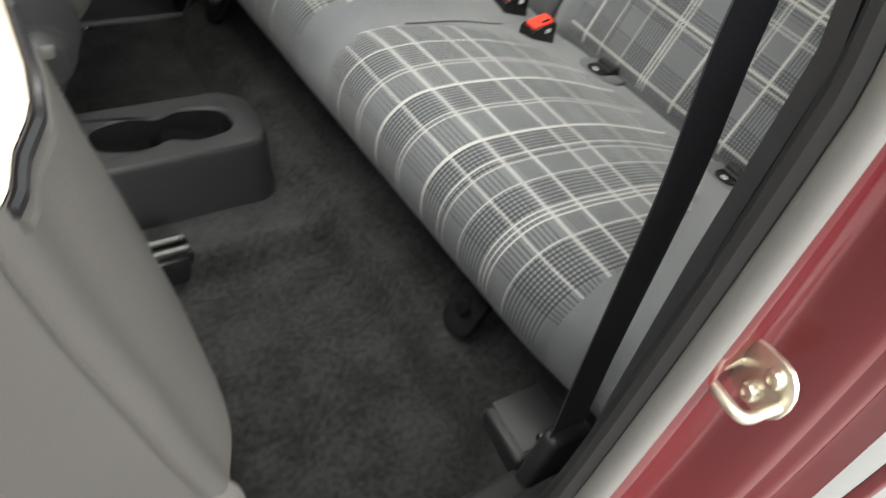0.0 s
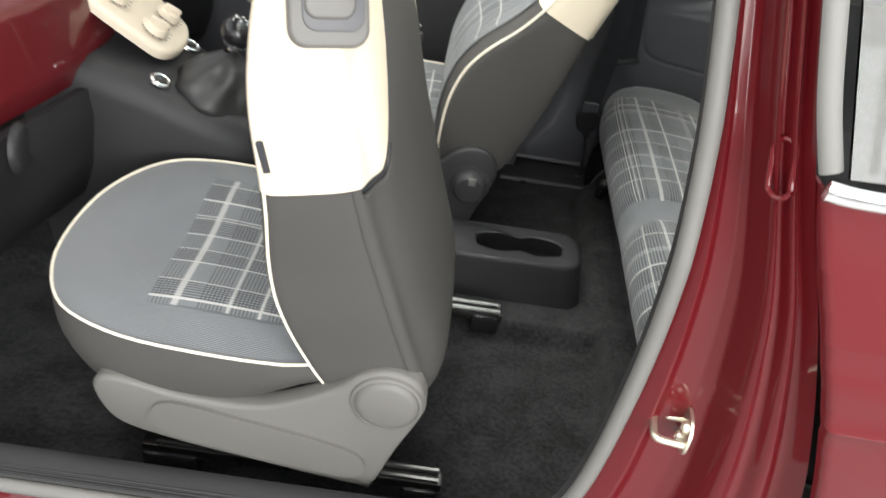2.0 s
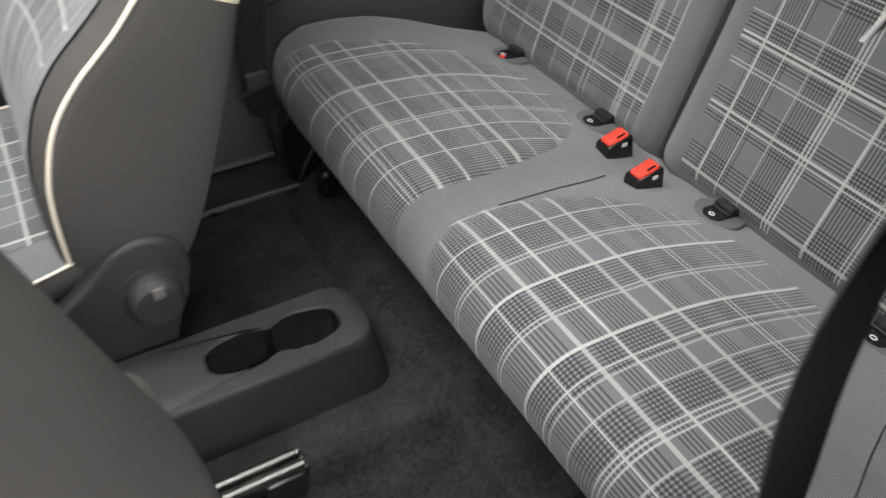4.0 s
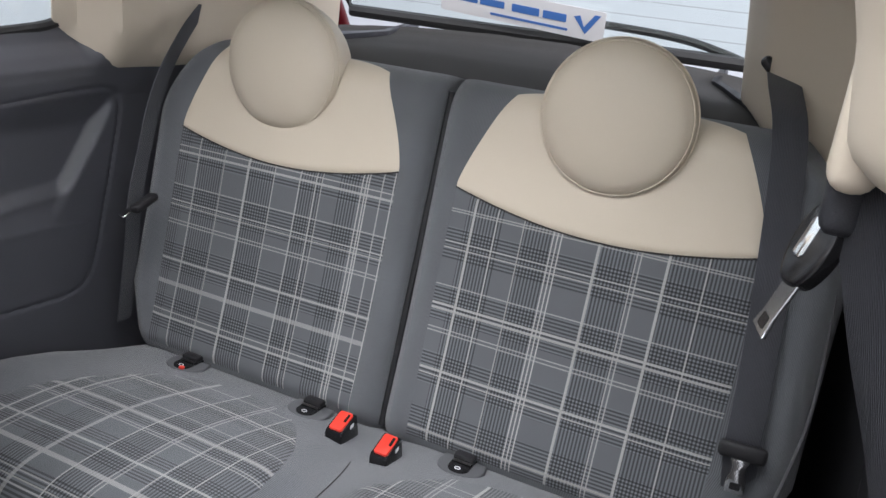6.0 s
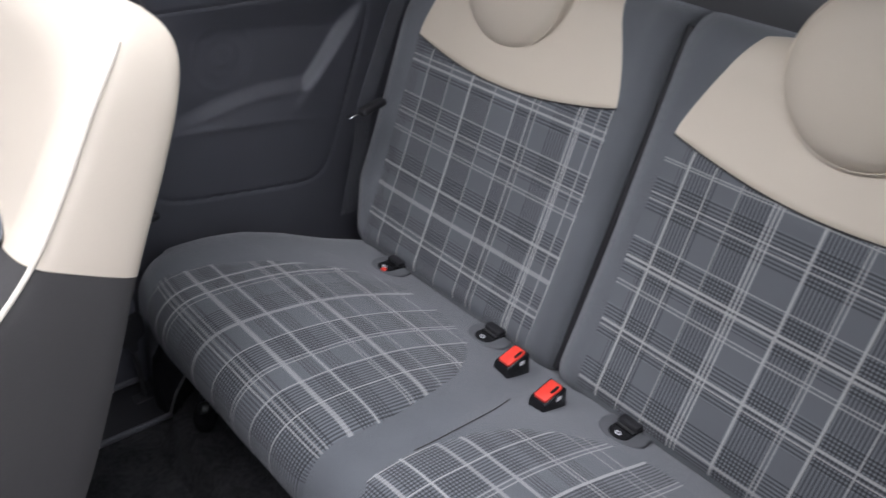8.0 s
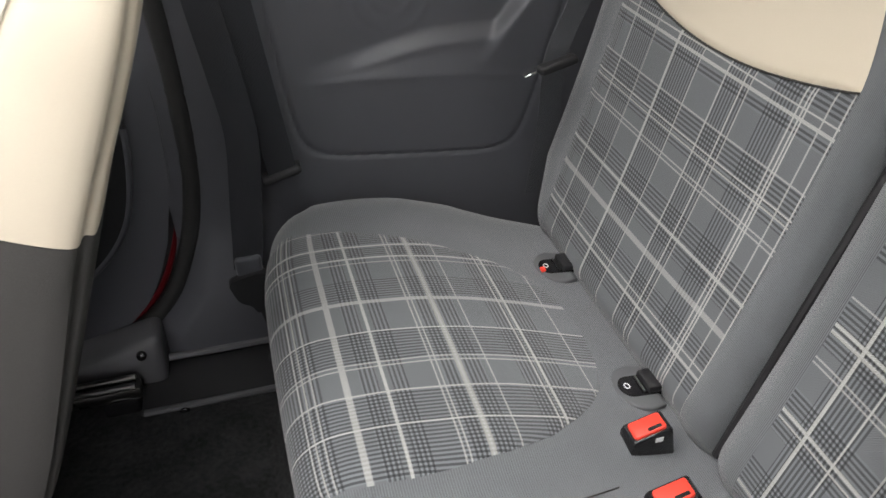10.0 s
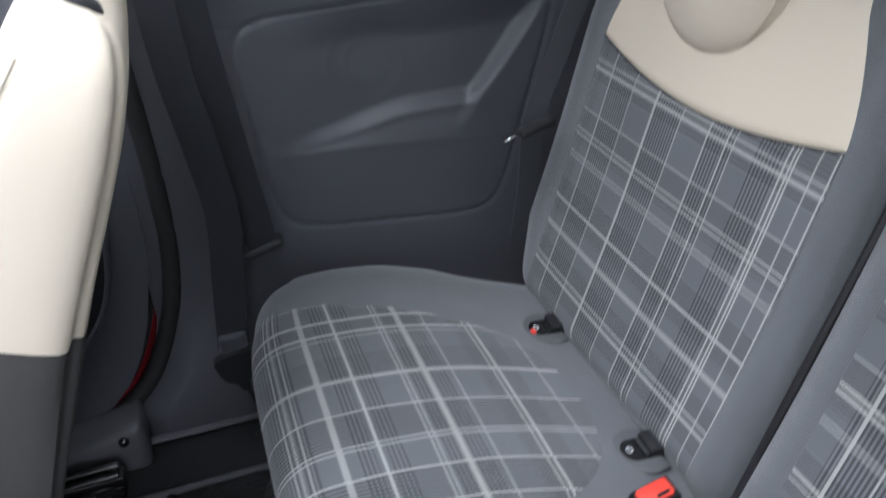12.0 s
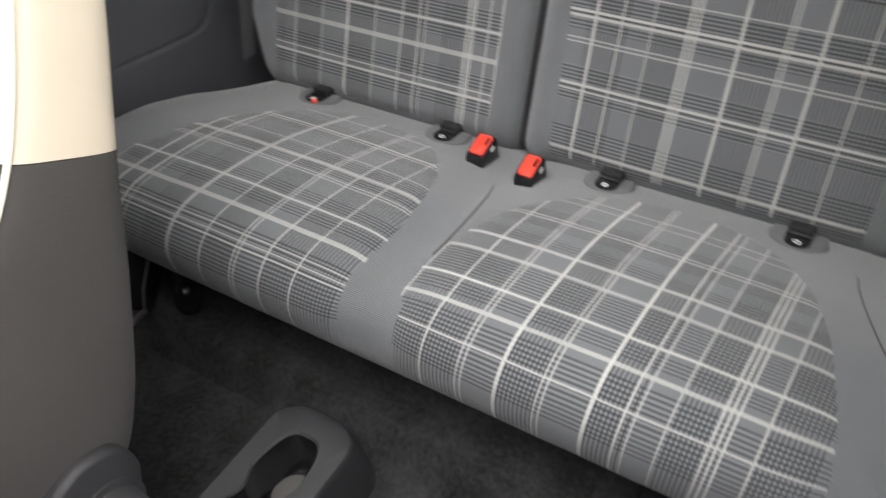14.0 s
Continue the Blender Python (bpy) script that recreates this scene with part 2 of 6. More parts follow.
lower_grey = surface("grey_lower_trim_plastic", (0.066, 0.064, 0.062), 0.5, grain=1100, bump=0.4, vary=0.08)
concrete = surface("grey_showroom_floor", (0.24, 0.24, 0.235), 0.35, grain=60, bump=0.03, vary=0.08)
headlining = surface("pale_headlining", (0.55, 0.53, 0.48), 0.9, grain=900, bump=0.3, vary=0.05)


def glass_mat(name, tint=(0.86, 0.92, 0.9)):
    m, n, l, b = node_mat(name, 0.02)
    b.inputs["Base Color"].default_value = (*tint, 1)
    b.inputs["Transmission Weight"].default_value, b.inputs["IOR"].default_value = 1.0, 1.45
    return m


glass = glass_mat("window_glass")
dark_glass = glass_mat("tinted_window_glass", (0.16, 0.17, 0.165))


# ---- building helpers ----
def smooth(me, angle=40):
    for p in me.polygons:
        p.use_smooth = True
    me.set_sharp_from_angle(angle=radians(angle))


def thing(name, label, category, at=(0, 0, 0), group="", kind=""):
    ob = new(name)
    ob.empty_display_size = 0.05
    ob.location = at
    return tagged(ob, label, category, group, kind)


def part(name, bm, material, parent=None, label="", angle=40):
    """One mesh object from a bmesh (in world places), under a thing or a part."""
    me = bpy.data.meshes.new(name)
    bmesh.ops.recalc_face_normals(bm, faces=bm.faces)
    bm.to_mesh(me)
    bm.free()
    smooth(me, angle)
    me.materials.append(material)
    ob = new(name, me)
    if parent:
        root = Vector()
        o = parent
        while o:
            root += o.location
            o = o.parent
        me.transform(Matrix.Translation(-root))
        ob.parent = parent
    if label:
        ob["label"] = label
    return ob


def ease(t):
    t = min(max(t, 0), 1)
    return t * t * (3 - 2 * t)


def lerp(pts, x):
    """Piecewise-smooth value from rising (x, value) pairs."""
    xs, ys = zip(*pts)
    return float(np.interp(x, xs, ys))


def grid(fn, nu, nv, uv=None, wrap=False):
    """A sheet from fn(a, b) with a, b from 0 to 1; uv(a, b) in metres."""
    bm = bmesh.new()
    vs = [[bm.verts.new(fn(i / nu, j / nv)) for j in range(nv + 1)] for i in range(nu + (0 if wrap else 1))]
    lay = bm.loops.layers.uv.new("UVMap")
    for i in range(nu):
        for j in range(nv):
            k = (i + 1) % len(vs)
            f = bm.faces.new((vs[i][j], vs[k][j], vs[k][j + 1], vs[i][j + 1]))
            if uv:
                for lp, (a, c) in zip(f.loops, ((i, j), (i + 1, j), (i + 1, j + 1), (i, j + 1))):
                    lp[lay].uv = uv(a / nu, c / nv)
    return bm


def thicken(bm, t):
    """Gives a sheet a back and rim."""
    bmesh.ops.recalc_face_normals(bm, faces=bm.faces)
    bmesh.ops.solidify(bm, geom=bm.faces[:] + bm.edges[:] + bm.verts[:], thickness=t)
    return bm


def rbox(centre, size, bevel=0.004, seg=2, turn=None, taper=None):
    """A bevelled box; turn: Euler degrees; taper: scale of its top."""
    bm = bmesh.new()
    bmesh.ops.create_cube(bm, size=1)
    for v in bm.verts:
        k = taper if taper and v.co.z > 0 else 1
        v.co = Vector((v.co.x * size[0] * k, v.co.y * size[1] * k, v.co.z * size[2]))
    if bevel:
        bmesh.ops.bevel(bm, geom=bm.edges[:], offset=min(bevel, min(size) * 0.45), segments=seg, profile=0.5, affect="EDGES")
    m = Matrix.Translation(centre)
    if turn:
        m = m @ pose(0, 0, 0, *turn)
    bm.transform(m)
    return bm


def tube(pts, r, sides=10, closed=False, flat=1.0, up=(0, 0, 1)):
    """A rod along points; flat squeezes it along its own up."""
    bm = bmesh.new()
    pts = [Vector(p) for p in pts]
    n = len(pts)
    rings = []
    for i, p in enumerate(pts):
        a, c = pts[(i - 1) % n if closed else max(i - 1, 0)], pts[(i + 1) % n if closed else min(i + 1, n - 1)]
        d = (c - a).normalized()
        s = d.cross(Vector(up))
        s = s.normalized() if s.length > 1e-4 else d.orthogonal().normalized()
        w = s.cross(d).normalized()
        rings.append([bm.verts.new(p + r * (math.cos(q) * s + flat * math.sin(q) * w)) for q in (2 * math.pi * k / sides for k in range(sides))])
    for i in range(n if closed else n - 1):
        for k in range(sides):
            a, c = rings[i], rings[(i + 1) % n]
            bm.faces.new((a[k], a[(k + 1) % sides], c[(k + 1) % sides], c[k]))
    if not closed:
        bm.faces.new(rings[0]), bm.faces.new(rings[-1])
    return bm


def loft(rings, caps=True, uv=False):
    """A skin over rings of equally many points."""
    bm = bmesh.new()
    vs = [[bm.verts.new(p) for p in r] for r in rings]
    n = len(vs[0])
    lay = bm.loops.layers.uv.new("UVMap")
    for i in range(len(vs) - 1):
        for k in range(n):
            f = bm.faces.new((vs[i][k], vs[i][(k + 1) % n], vs[i + 1][(k + 1) % n], vs[i + 1][k]))
            if uv:
                for lp, co in zip(f.loops, (vs[i][k].co, vs[i][(k + 1) % n].co, vs[i + 1][(k + 1) % n].co, vs[i + 1][k].co)):
                    lp[lay].uv = (co.y, co.z)
    if caps:
        bm.faces.new(vs[0]), bm.faces.new(vs[-1])
    return bm


def rounded(w, d, r, n=6):
    """Points of a rounded rectangle w by d, anticlockwise."""
    r = min(r, w * 0.499, d * 0.499)
    out = []
    for sx, sy, a in ((1, 1, 0), (-1, 1, 90), (-1, -1, 180), (1, -1, 270)):
        for k in range(n + 1):
            q = radians(a + 90 * k / n)
            out.append((sx * (w / 2 - r) + r * math.cos(q), sy * (d / 2 - r) + r * math.sin(q)))
    return out


def prism(outline, lift, place, bevel=0.0015, seg=2):
    """A plate: a 2D outline thickened by lift along its own z, put by the matrix place."""
    bm = bmesh.new()
    lo = [bm.verts.new((x, y, 0)) for x, y in outline]
    hi = [bm.verts.new((x, y, lift)) for x, y in outline]
    n = len(outline)
    bm.faces.new(lo), bm.faces.new(hi)
    for k in range(n):
        bm.faces.new((lo[k], lo[(k + 1) % n], hi[(k + 1) % n], hi[k]))
    bmesh.ops.recalc_face_normals(bm, faces=bm.faces)
    if bevel:
        rim = [e for e in bm.edges if abs(e.verts[0].co.z - lift) < 1e-9 and abs(e.verts[1].co.z - lift) < 1e-9]
        bmesh.ops.bevel(bm, geom=rim, offset=bevel, segments=seg, profile=0.5, affect="EDGES")
    bm.transform(place)
    return bm


def lathe(profile, place, n=40):
    """A turned form: profile of (radius, height) about z."""
    rings = [[(r * math.cos(2 * math.pi * k / n), r * math.sin(2 * math.pi * k / n), z) for k in range(n)] for r, z in profile]
    bm = loft(rings)
    bm.transform(place)
    return bm


def frame_at(origin, xdir, ydir):
    x = Vector(xdir).normalized()
    z = x.cross(Vector(ydir)).normalized()
    y = z.cross(x)
    return Matrix.Translation(origin) @ Matrix((x, y, z)).transposed().to_4x4()


def curve_pts(pts, n=8, closed=False):
    """A smooth line through points."""
    p = [Vector(q) for q in pts]
    out = []
    m = len(p)
    for i in range(m if closed else m - 1):
        a, b_, c, d = (p[(i + k) % m] if closed else p[min(max(i + k, 0), m - 1)] for k in (-1, 0, 1, 2))
        for k in range(n):
            t = k / n
            out.append(0.5 * (2 * b_ + (c - a) * t + (2 * a - 5 * b_ + 4 * c - d) * t * t + (3 * b_ - a - 3 * c + d) * t**3))
    if not closed:
        out.append(p[-1])
    return out


# ---- showroom round the car ----
tagged(part("ground", thicken(grid(lambda a, b: (-9 + 18 * a, -9 + 18 * b, 0.0), 6, 6), 0.05), concrete), "grey polished showroom floor under the car", "floor", kind="structure")
tagged(part("wall_north", rbox((0, 6.0, 1.9), (16, 0.2, 3.8), 0.01), showroom_white), "plain white showroom wall", "wall", kind="structure")
tagged(part("wall_east", rbox((6.0, 0, 1.9), (0.2, 11.8, 3.8), 0.01), showroom_white), "plain white showroom wall", "wall", kind="structure")

# south and west walls are out of view, added to darken the paint's reflections
tagged(part("wall_south", rbox((0, -5.6, 1.6), (16, 0.2, 3.2), 0.01), wall_grey), "plain grey wall out of view, added to darken paint reflections", "wall", kind="structure")
sky_glow = bpy.data.materials.new("bright_overcast_outdoors")
sky_glow.use_nodes = True
glow = sky_glow.node_tree.nodes["Principled BSDF"]
glow.inputs["Base Color"].default_value = (0.8, 0.85, 0.9, 1)
glow.inputs["Emission Color"].default_value, glow.inputs["Emission Strength"].default_value = (0.95, 0.98, 1.0, 1), 2.8
for i_, x_ in enumerate((-6.0, -3.6, -1.2, 1.2, 3.6)):
    win = tagged(part("window_%d" % (i_ + 4), rbox((x_ + 0.9, -5.47, 1.65), (1.92, 0.06, 2.5), 0.01), gloss_black), "tall showroom window in a dark frame", "window", kind="structure")
    for k_ in (-1, 1):
        part("pane", rbox((x_ + 0.9 + 0.46 * k_, -5.43, 1.65), (0.84, 0.02, 2.34), 0.003), sky_glow, win, "bright glazing with daylight behind")
tagged(part("wall_west", rbox((-7.5, 0, 1.6), (0.2, 10.9, 3.2), 0.01), wall_grey), "plain grey wall out of view, added to darken paint reflections", "wall", kind="structure")

# ---- car floor ----
FLOOR_Z = 0.215


def floor_z(x, y):
    z = FLOOR_Z
    ay = abs(y - 0.03)
    tun = 1 / (1 + math.exp((ay - 0.148) / 0.006))
    z += 0.027 * tun + 0.006 * math.exp(-((ay - 0.136) / 0.012) ** 2)
    # cross ridge under the front of the bench, then the slope up to it
    # the far corner of the footwell runs further back, beside the seat shield
    well = 0.085 * min(max((y - 0.47) / 0.06, 0), 1)
    t = min(max((x + 0.475 - well) / 0.035, 0), 1)
    z += (0.058 - 0.03 * tun) * (3 * t * t - 2 * t**3)
    t = min(max((x + 0.395 - 0.5 * well) / 0.07, 0), 1)
    z += 0.14 * (3 * t * t - 2 * t**3)
    # rise of the front footwell towards the bulkhead
    t = min(max((-1.75 - x) / 0.45, 0), 1)
    z += 0.30 * t * t
    edge = min(max((abs(y) - 0.60) / 0.05, 0), 1) * (1 - ease((x + 0.80) / 0.05) if y > 0 else 1)
    z += 0.03 * edge * edge
    return z


def floor_pt(a, b):
    x, y = -2.2 + 2.0 * a, -0.665 + 1.33 * b
    return (x, y, floor_z(x, y) + 0.0025 * noise.noise(Vector((x * 9, y * 9, 0))))


tagged(part("floor", thicken(grid(floor_pt, 210, 120), -0.03), carpet), "black pile carpet on the car floor", "carpet", kind="structure")

tagged(part("floor_boot", thicken(grid(lambda a, b: (-0.27 + 0.98 * a, -0.70 + 1.40 * b, 0.30 + 0.01 * math.sin(math.pi * a)), 8, 8), 0.02), carpet), "black carpeted boot floor behind the bench", "carpet", kind="structure")

# ---- rear bench cushion ----
PROFILE = curve_pts([(-0.30, 0, 0.345), (-0.385, 0, 0.348), (-0.427, 0, 0.385), (-0.442, 0, 0.432), (-0.436, 0, 0.476), (-0.405, 0, 0.505), (-0.35, 0, 0.513), (-0.29, 0, 0.512), (-0.22, 0, 0.506), (-0.14, 0, 0.488), (-0.05, 0, 0.462), (0.04, 0, 0.440), (0.10, 0, 0.42)], 6)
ARC = [0.0]
for p_, q_ in zip(PROFILE, PROFILE[1:]):
    ARC.append(ARC[-1] + (q_ - p_).length)
TOP_ARC = next(s for s, p in zip(ARC, PROFILE) if p.x > -0.401 and p.z > 0.49)
SPAN = ARC[-1]


def profile_at(s):
    i = int(np.interp(s, ARC, range(len(ARC))))
    i = min(i, len(ARC) - 2)
    f = (s - ARC[i]) / (ARC[i + 1] - ARC[i])
    p, q = PROFILE[i], PROFILE[i + 1]
    d = (q - p).normalized()
    return p.lerp(q, f), Vector((-d.z, 0, d.x))


BENCH_END = [(-0.45, 0.645), (-0.40, 0.664), (-0.35, 0.676), (-0.28, 0.680), (-0.20, 0.676), (-0.12, 0.660), (-0.05, 0.632), (0.1, 0.59)]


def bench(s, y, lift=0.0):
    """A point of the cushion's skin: arc length from the front underside, place across the car."""
    p, nrm = profile_at(s)
    e = lerp(BENCH_END, p.x)
    k = min(abs(y) / e, 1)
    far = max(0, (k - 0.87) / 0.13)
    drop = 0.060 * (1 - math.sqrt(max(0, 1 - far * far)))
    top = 1 / (1 + math.exp(-(p.z - 0.44) / 0.012))
    valley = 0.010 * math.exp(-((y - 0.01) / 0.045) ** 2) * top
    dome = 0.007 * (1 - min(1, ((abs(y) - 0.29) / 0.25) ** 2)) * top
    if p.x > -0.42 and p.z < 0.43:
        drop *= 0.3
    front = 0.030 * max(0, (k - 0.68) / 0.32) ** 2 * ease((-0.34 - p.x) / 0.05)
    v = Vector((p.x + front, y, p.z - drop)) + nrm * (dome - valley + lift)
    v.z += 0.0012 * noise.noise(Vector((v.x * 16, y * 16, 3)))
    return v


rear_bench = thing("rear_bench_cushion", "grey cloth rear bench cushion with two checked woven inserts", "seat cushion", (-0.2, 0, 0.34))


def bench_grid(a, b):
    s = SPAN * a
    e = lerp(BENCH_END, profile_at(s)[0].x)
    w = 2 * b - 1
    w = math.copysign(1 - (1 - abs(w)) ** 1.5, w)
    return bench(s, w * e * 0.999)


part("cushion_cover", grid(bench_grid, 70, 110, lambda a, b: (1.3 * b, SPAN * a)), grey_cloth, rear_bench, "grey rib cloth cover")

FAR_IN = [(-0.45, 0.055), (-0.412, 0.055), (-0.372, 0.051), (-0.32, 0.047), (-0.274, 0.050), (-0.211, 0.058), (-0.152, 0.075), (-0.109, 0.101), (-0.085, 0.120), (-0.06, 0.148), (-0.045, 0.19), (-0.038, 0.25)]
FAR_OUT = [(-0.45, 0.55), (-0.41, 0.553), (-0.37, 0.540), (-0.33, 0.533), (-0.25, 0.503), (-0.195, 0.477), (-0.14, 0.447), (-0.088, 0.415), (-0.06, 0.383), (-0.045, 0.34), (-0.038, 0.29)]
NEAR_IN = [(-0.45, -0.03), (-0.408, -0.022), (-0.378, -0.017), (-0.30, -0.022), (-0.221, -0.045), (-0.158, -0.068), (-0.103, -0.106), (-0.063, -0.141), (-0.045, -0.19), (-0.036, -0.25)]
NEAR_OUT = [(-0.45, -0.53), (-0.36, -0.525), (-0.26, -0.502), (-0.211, -0.487), (-0.146, -0.461), (-0.10, -0.430), (-0.075, -0.408), (-0.052, -0.37), (-0.042, -0.33), (-0.036, -0.28)]


def insert(y_in, y_out, x_end, material, name, slant):
    s0 = ARC[next(i for i, p in enumerate(PROFILE) if p.z > 0.40)]
    s1 = np.interp(x_end, [q.x for q in PROFILE[24:]], ARC[24:])

    def at(a, b):
        s = s0 + (s1 - s0) * (1 - (1 - a) ** 1.6)
        x = profile_at(s)[0].x if s > TOP_ARC else -0.45
        xx = max(min(x, x_end), -0.45)
        c, d = lerp(y_in, xx), lerp(y_out, xx)
        return s, c + (d - c) * b

    def pt(a, b):
        s, y = at(a, b)
        rim = min(a * 40, (1 - a) * 40, b * 30, (1 - b) * 30, 1)
        return bench(s, y, 0.0005 + 0.0022 * math.sqrt(max(rim, 0)))

    def uv(a, b):
        s, y = at(a, b)
        return (y + slant * (s - TOP_ARC - 0.15), s - TOP_ARC - 0.40)

    return part(name, grid(pt, 64, 56, uv), material, rear_bench, "checked woven cloth insert")


far_cushion_plaid = plaid(
    "checked_cloth_bench_far", (0, 0.6),
    [(0.520, 0.003, 0.5), (0.470, 0.005, 0.8), (0.437, 0.005, 0.75), (0.4235, 0.003, 0.55), (0.381, 0.003, 0.55), (0.330, 0.012, 0.75), (0.2915, 0.003, 0.55), (0.2680, 0.005, 0.8), (0.2105, 0.003, 0.6), (0.2035, 0.003, 0.6), (0.1600, 0.005, 0.85), (0.1070, 0.005, 0.8)],
    [(0.437, 0.47), (0.475, 0.56), (0.337, 0.381), (0.2105, 0.268), (0.04, 0.160)],
    (-0.5, 0.0),
    [(-0.460, 0.003, 0.6), (-0.4257, 0.003, 0.7), (-0.4174, 0.003, 0.7), (-0.409, 0.003, 0.6), (-0.372, 0.011, 0.72), (-0.3265, 0.007, 0.75), (-0.266, 0.003, 0.6), (-0.2595, 0.003, 0.6), (-0.233, 0.010, 0.8), (-0.198, 0.003, 0.6), (-0.139, 0.0045, 0.8), (-0.130, 0.0045, 0.8), (-0.070, 0.004, 0.7)],
    [(-0.47, -0.40), (-0.355, -0.335), (-0.320, -0.30), (-0.256, -0.205), (-0.16, -0.10)])
near_cushion_plaid = plaid(
    "checked_cloth_bench_near", (-0.6, 0),
    [(-0.030, 0.005, 0.75), (-0.0895, 0.006, 0.85), (-0.140, 0.003, 0.6), (-0.147, 0.003, 0.6), (-0.1935, 0.006, 0.85), (-0.2445, 0.003, 0.6), (-0.2515, 0.003, 0.6), (-0.3040, 0.006, 0.85), (-0.3405, 0.006, 0.85), (-0.3515, 0.0025, 0.55), (-0.3845, 0.003, 0.6), (-0.429, 0.005, 0.8), (-0.436, 0.005, 0.8), (-0.443, 0.005, 0.8), (-0.473, 0.0035, 0.7)],
    [(-0.138, -0.03), (-0.2445, -0.1935), (-0.3515, -0.3040), (-0.428, -0.3845), (-0.53, -0.473)],
    (-0.5, 0.0),
    [(-0.460, 0.003, 0.6), (-0.4385, 0.003, 0.7), (-0.428, 0.004, 0.8), (-0.387, 0.010, 0.8), (-0.3465, 0.006, 0.8), (-0.289, 0.0085, 0.5), (-0.2535, 0.010, 0.8), (-0.2255, 0.003, 0.6), (-0.1815, 0.004, 0.8), (-0.173, 0.004, 0.8), (-0.112, 0.003, 0.6), (-0.090, 0.004, 0.7)],
    [(-0.47, -0.40), (-0.375, -0.355), (-0.34, -0.295), (-0.248, -0.2255), (-0.205, -0.150)])
insert(FAR_IN, FAR_OUT, -0.038, far_cushion_plaid, "checked_insert", 0.095)
insert(NEAR_IN, NEAR_OUT, -0.036, near_cushion_plaid, "checked_insert", 0.06)

# ---- rear backrests ----
LEAN = 0.303


def back_x(z):
    return 0.048 + LEAN * (z - 0.568)


def backrest(y0, y1, outer, plaid_y, plaid_mat, dip, slant, label):
    """One half of the rear backrest: y0 to y1 across, outer: the side whose top corner is rounder."""
    root = thing("folding_rear_seat", label, "seat backrest", (0.1, (y0 + y1) / 2, 0.44), "rear backrests")
    z0, z1, depth = 0.435, 1.035, 0.125
    up = Vector((LEAN, 0, 1)).normalized()
    fwd = Vector((-1, 0, LEAN)).normalized()

    def ends(z):
        k = max(0, (z - 0.88) / (z1 - 0.88))
        cut = 0.100 * k ** 1.7
        low = 0.050 * max(0, (0.56 - z) / 0.12)
        return (y0 + (cut + low if outer < 0 else 0.004), y1 - (cut + low if outer > 0 else 0.004))

    def skin(y, z, lift=0.0):
        a, b = ends(z)
        def roll(e, r):
            return r - math.sqrt(max(0, r * r - (r - e) ** 2)) if e < r else 0.0
        d = roll(max(y - a, 0), 0.05 if outer < 0 else 0.020) + roll(max(b - y, 0), 0.05 if outer > 0 else 0.020) + 1.0 * roll(max(z1 - z, 0), 0.06) + roll(max(z - z0, 0), 0.05)
        t = (y - a) / (b - a)
        dome = 0.008 * math.sin(math.pi * min(max(t, 0), 1)) ** 0.8 - 0.008 * math.exp(-((z - 0.66) / 0.2) ** 2)
        bol = 0.006 * (math.exp(-((y - a - 0.035) / 0.02) ** 2) + math.exp(-((b - y - 0.035) / 0.02) ** 2))
        return Vector((back_x(z), y, z)) + fwd * (dome + bol - min(d, depth) + lift)

    def cover(a, b):
        z = z0 + (z1 - z0) * (0.5 - 0.5 * math.cos(math.pi * b))
        e = ends(z)
        y = e[0] + (e[1] - e[0]) * (0.5 - 0.5 * math.cos(math.pi * a))
        return skin(y, z)

    bm = grid(cover, 48, 60, lambda a, b: (y0 + (y1 - y0) * a, 0.63 * b))
    rim = [e for e in bm.edges if e.is_boundary]
    got = bmesh.ops.extrude_edge_only(bm, edges=rim)
    for v in got["geom"]:
        if isinstance(v, bmesh.types.BMVert):
            v.co -= fwd * 0.06
    part("backrest_cover", bm, grey_cloth_across, root, "grey rib cloth cover")

    yl, yr = plaid_y

    def border(t):
        """Lower edge of the cream yoke, t from 0 to 1 across the panel."""
        return dip(t)

    def sides(z):
        g = slant * (z - 0.5) / 0.36
        k = min(max((0.70 - z) / 0.22, 0), 1)
        j = min(max((z - 0.87) / 0.15, 0), 1) ** 1.3
        return yl + 0.006 * k + 0.062 * j + g, yr - 0.006 * k - 0.062 * j - 0.5 * g

    def panel(zlo, zhi):
        def at(a, b):
            t = a
            lo = zlo(t)
            hi = zhi(t)
            z = lo + (hi - lo) * b
            c, d = sides(z)
            return c + (d - c) * t, z

        def pt(a, b):
            y, z = at(a, b)
            rim_ = min(a * 24, (1 - a) * 24, b * 26, (1 - b) * 26, 1)
            return skin(y, z, 0.0006 + 0.0024 * math.sqrt(max(rim_, 0)))

        return grid(pt, 44, 48, lambda a, b: at(a, b))

    part("checked_panel", panel(lambda t: z0 + 0.028, border), plaid_mat, root, "checked woven cloth panel")
    part("cream_yoke", panel(lambda t: border(t) + 0.001, lambda t: z1 - 0.002 - 0.014 * (2 * t - 1) ** 4), cream, root, "cream leatherette yoke")
    # seam piping along the yoke's lower edge
    line = []
    for k in range(31):
        t = k / 30
        z = border(t)
        c, d = sides(z)
        line.append(skin(c + (d - c) * t, z, 0.0025))
    part("seam", tube(line, 0.0012, 6), dark_cloth, root)
    return root


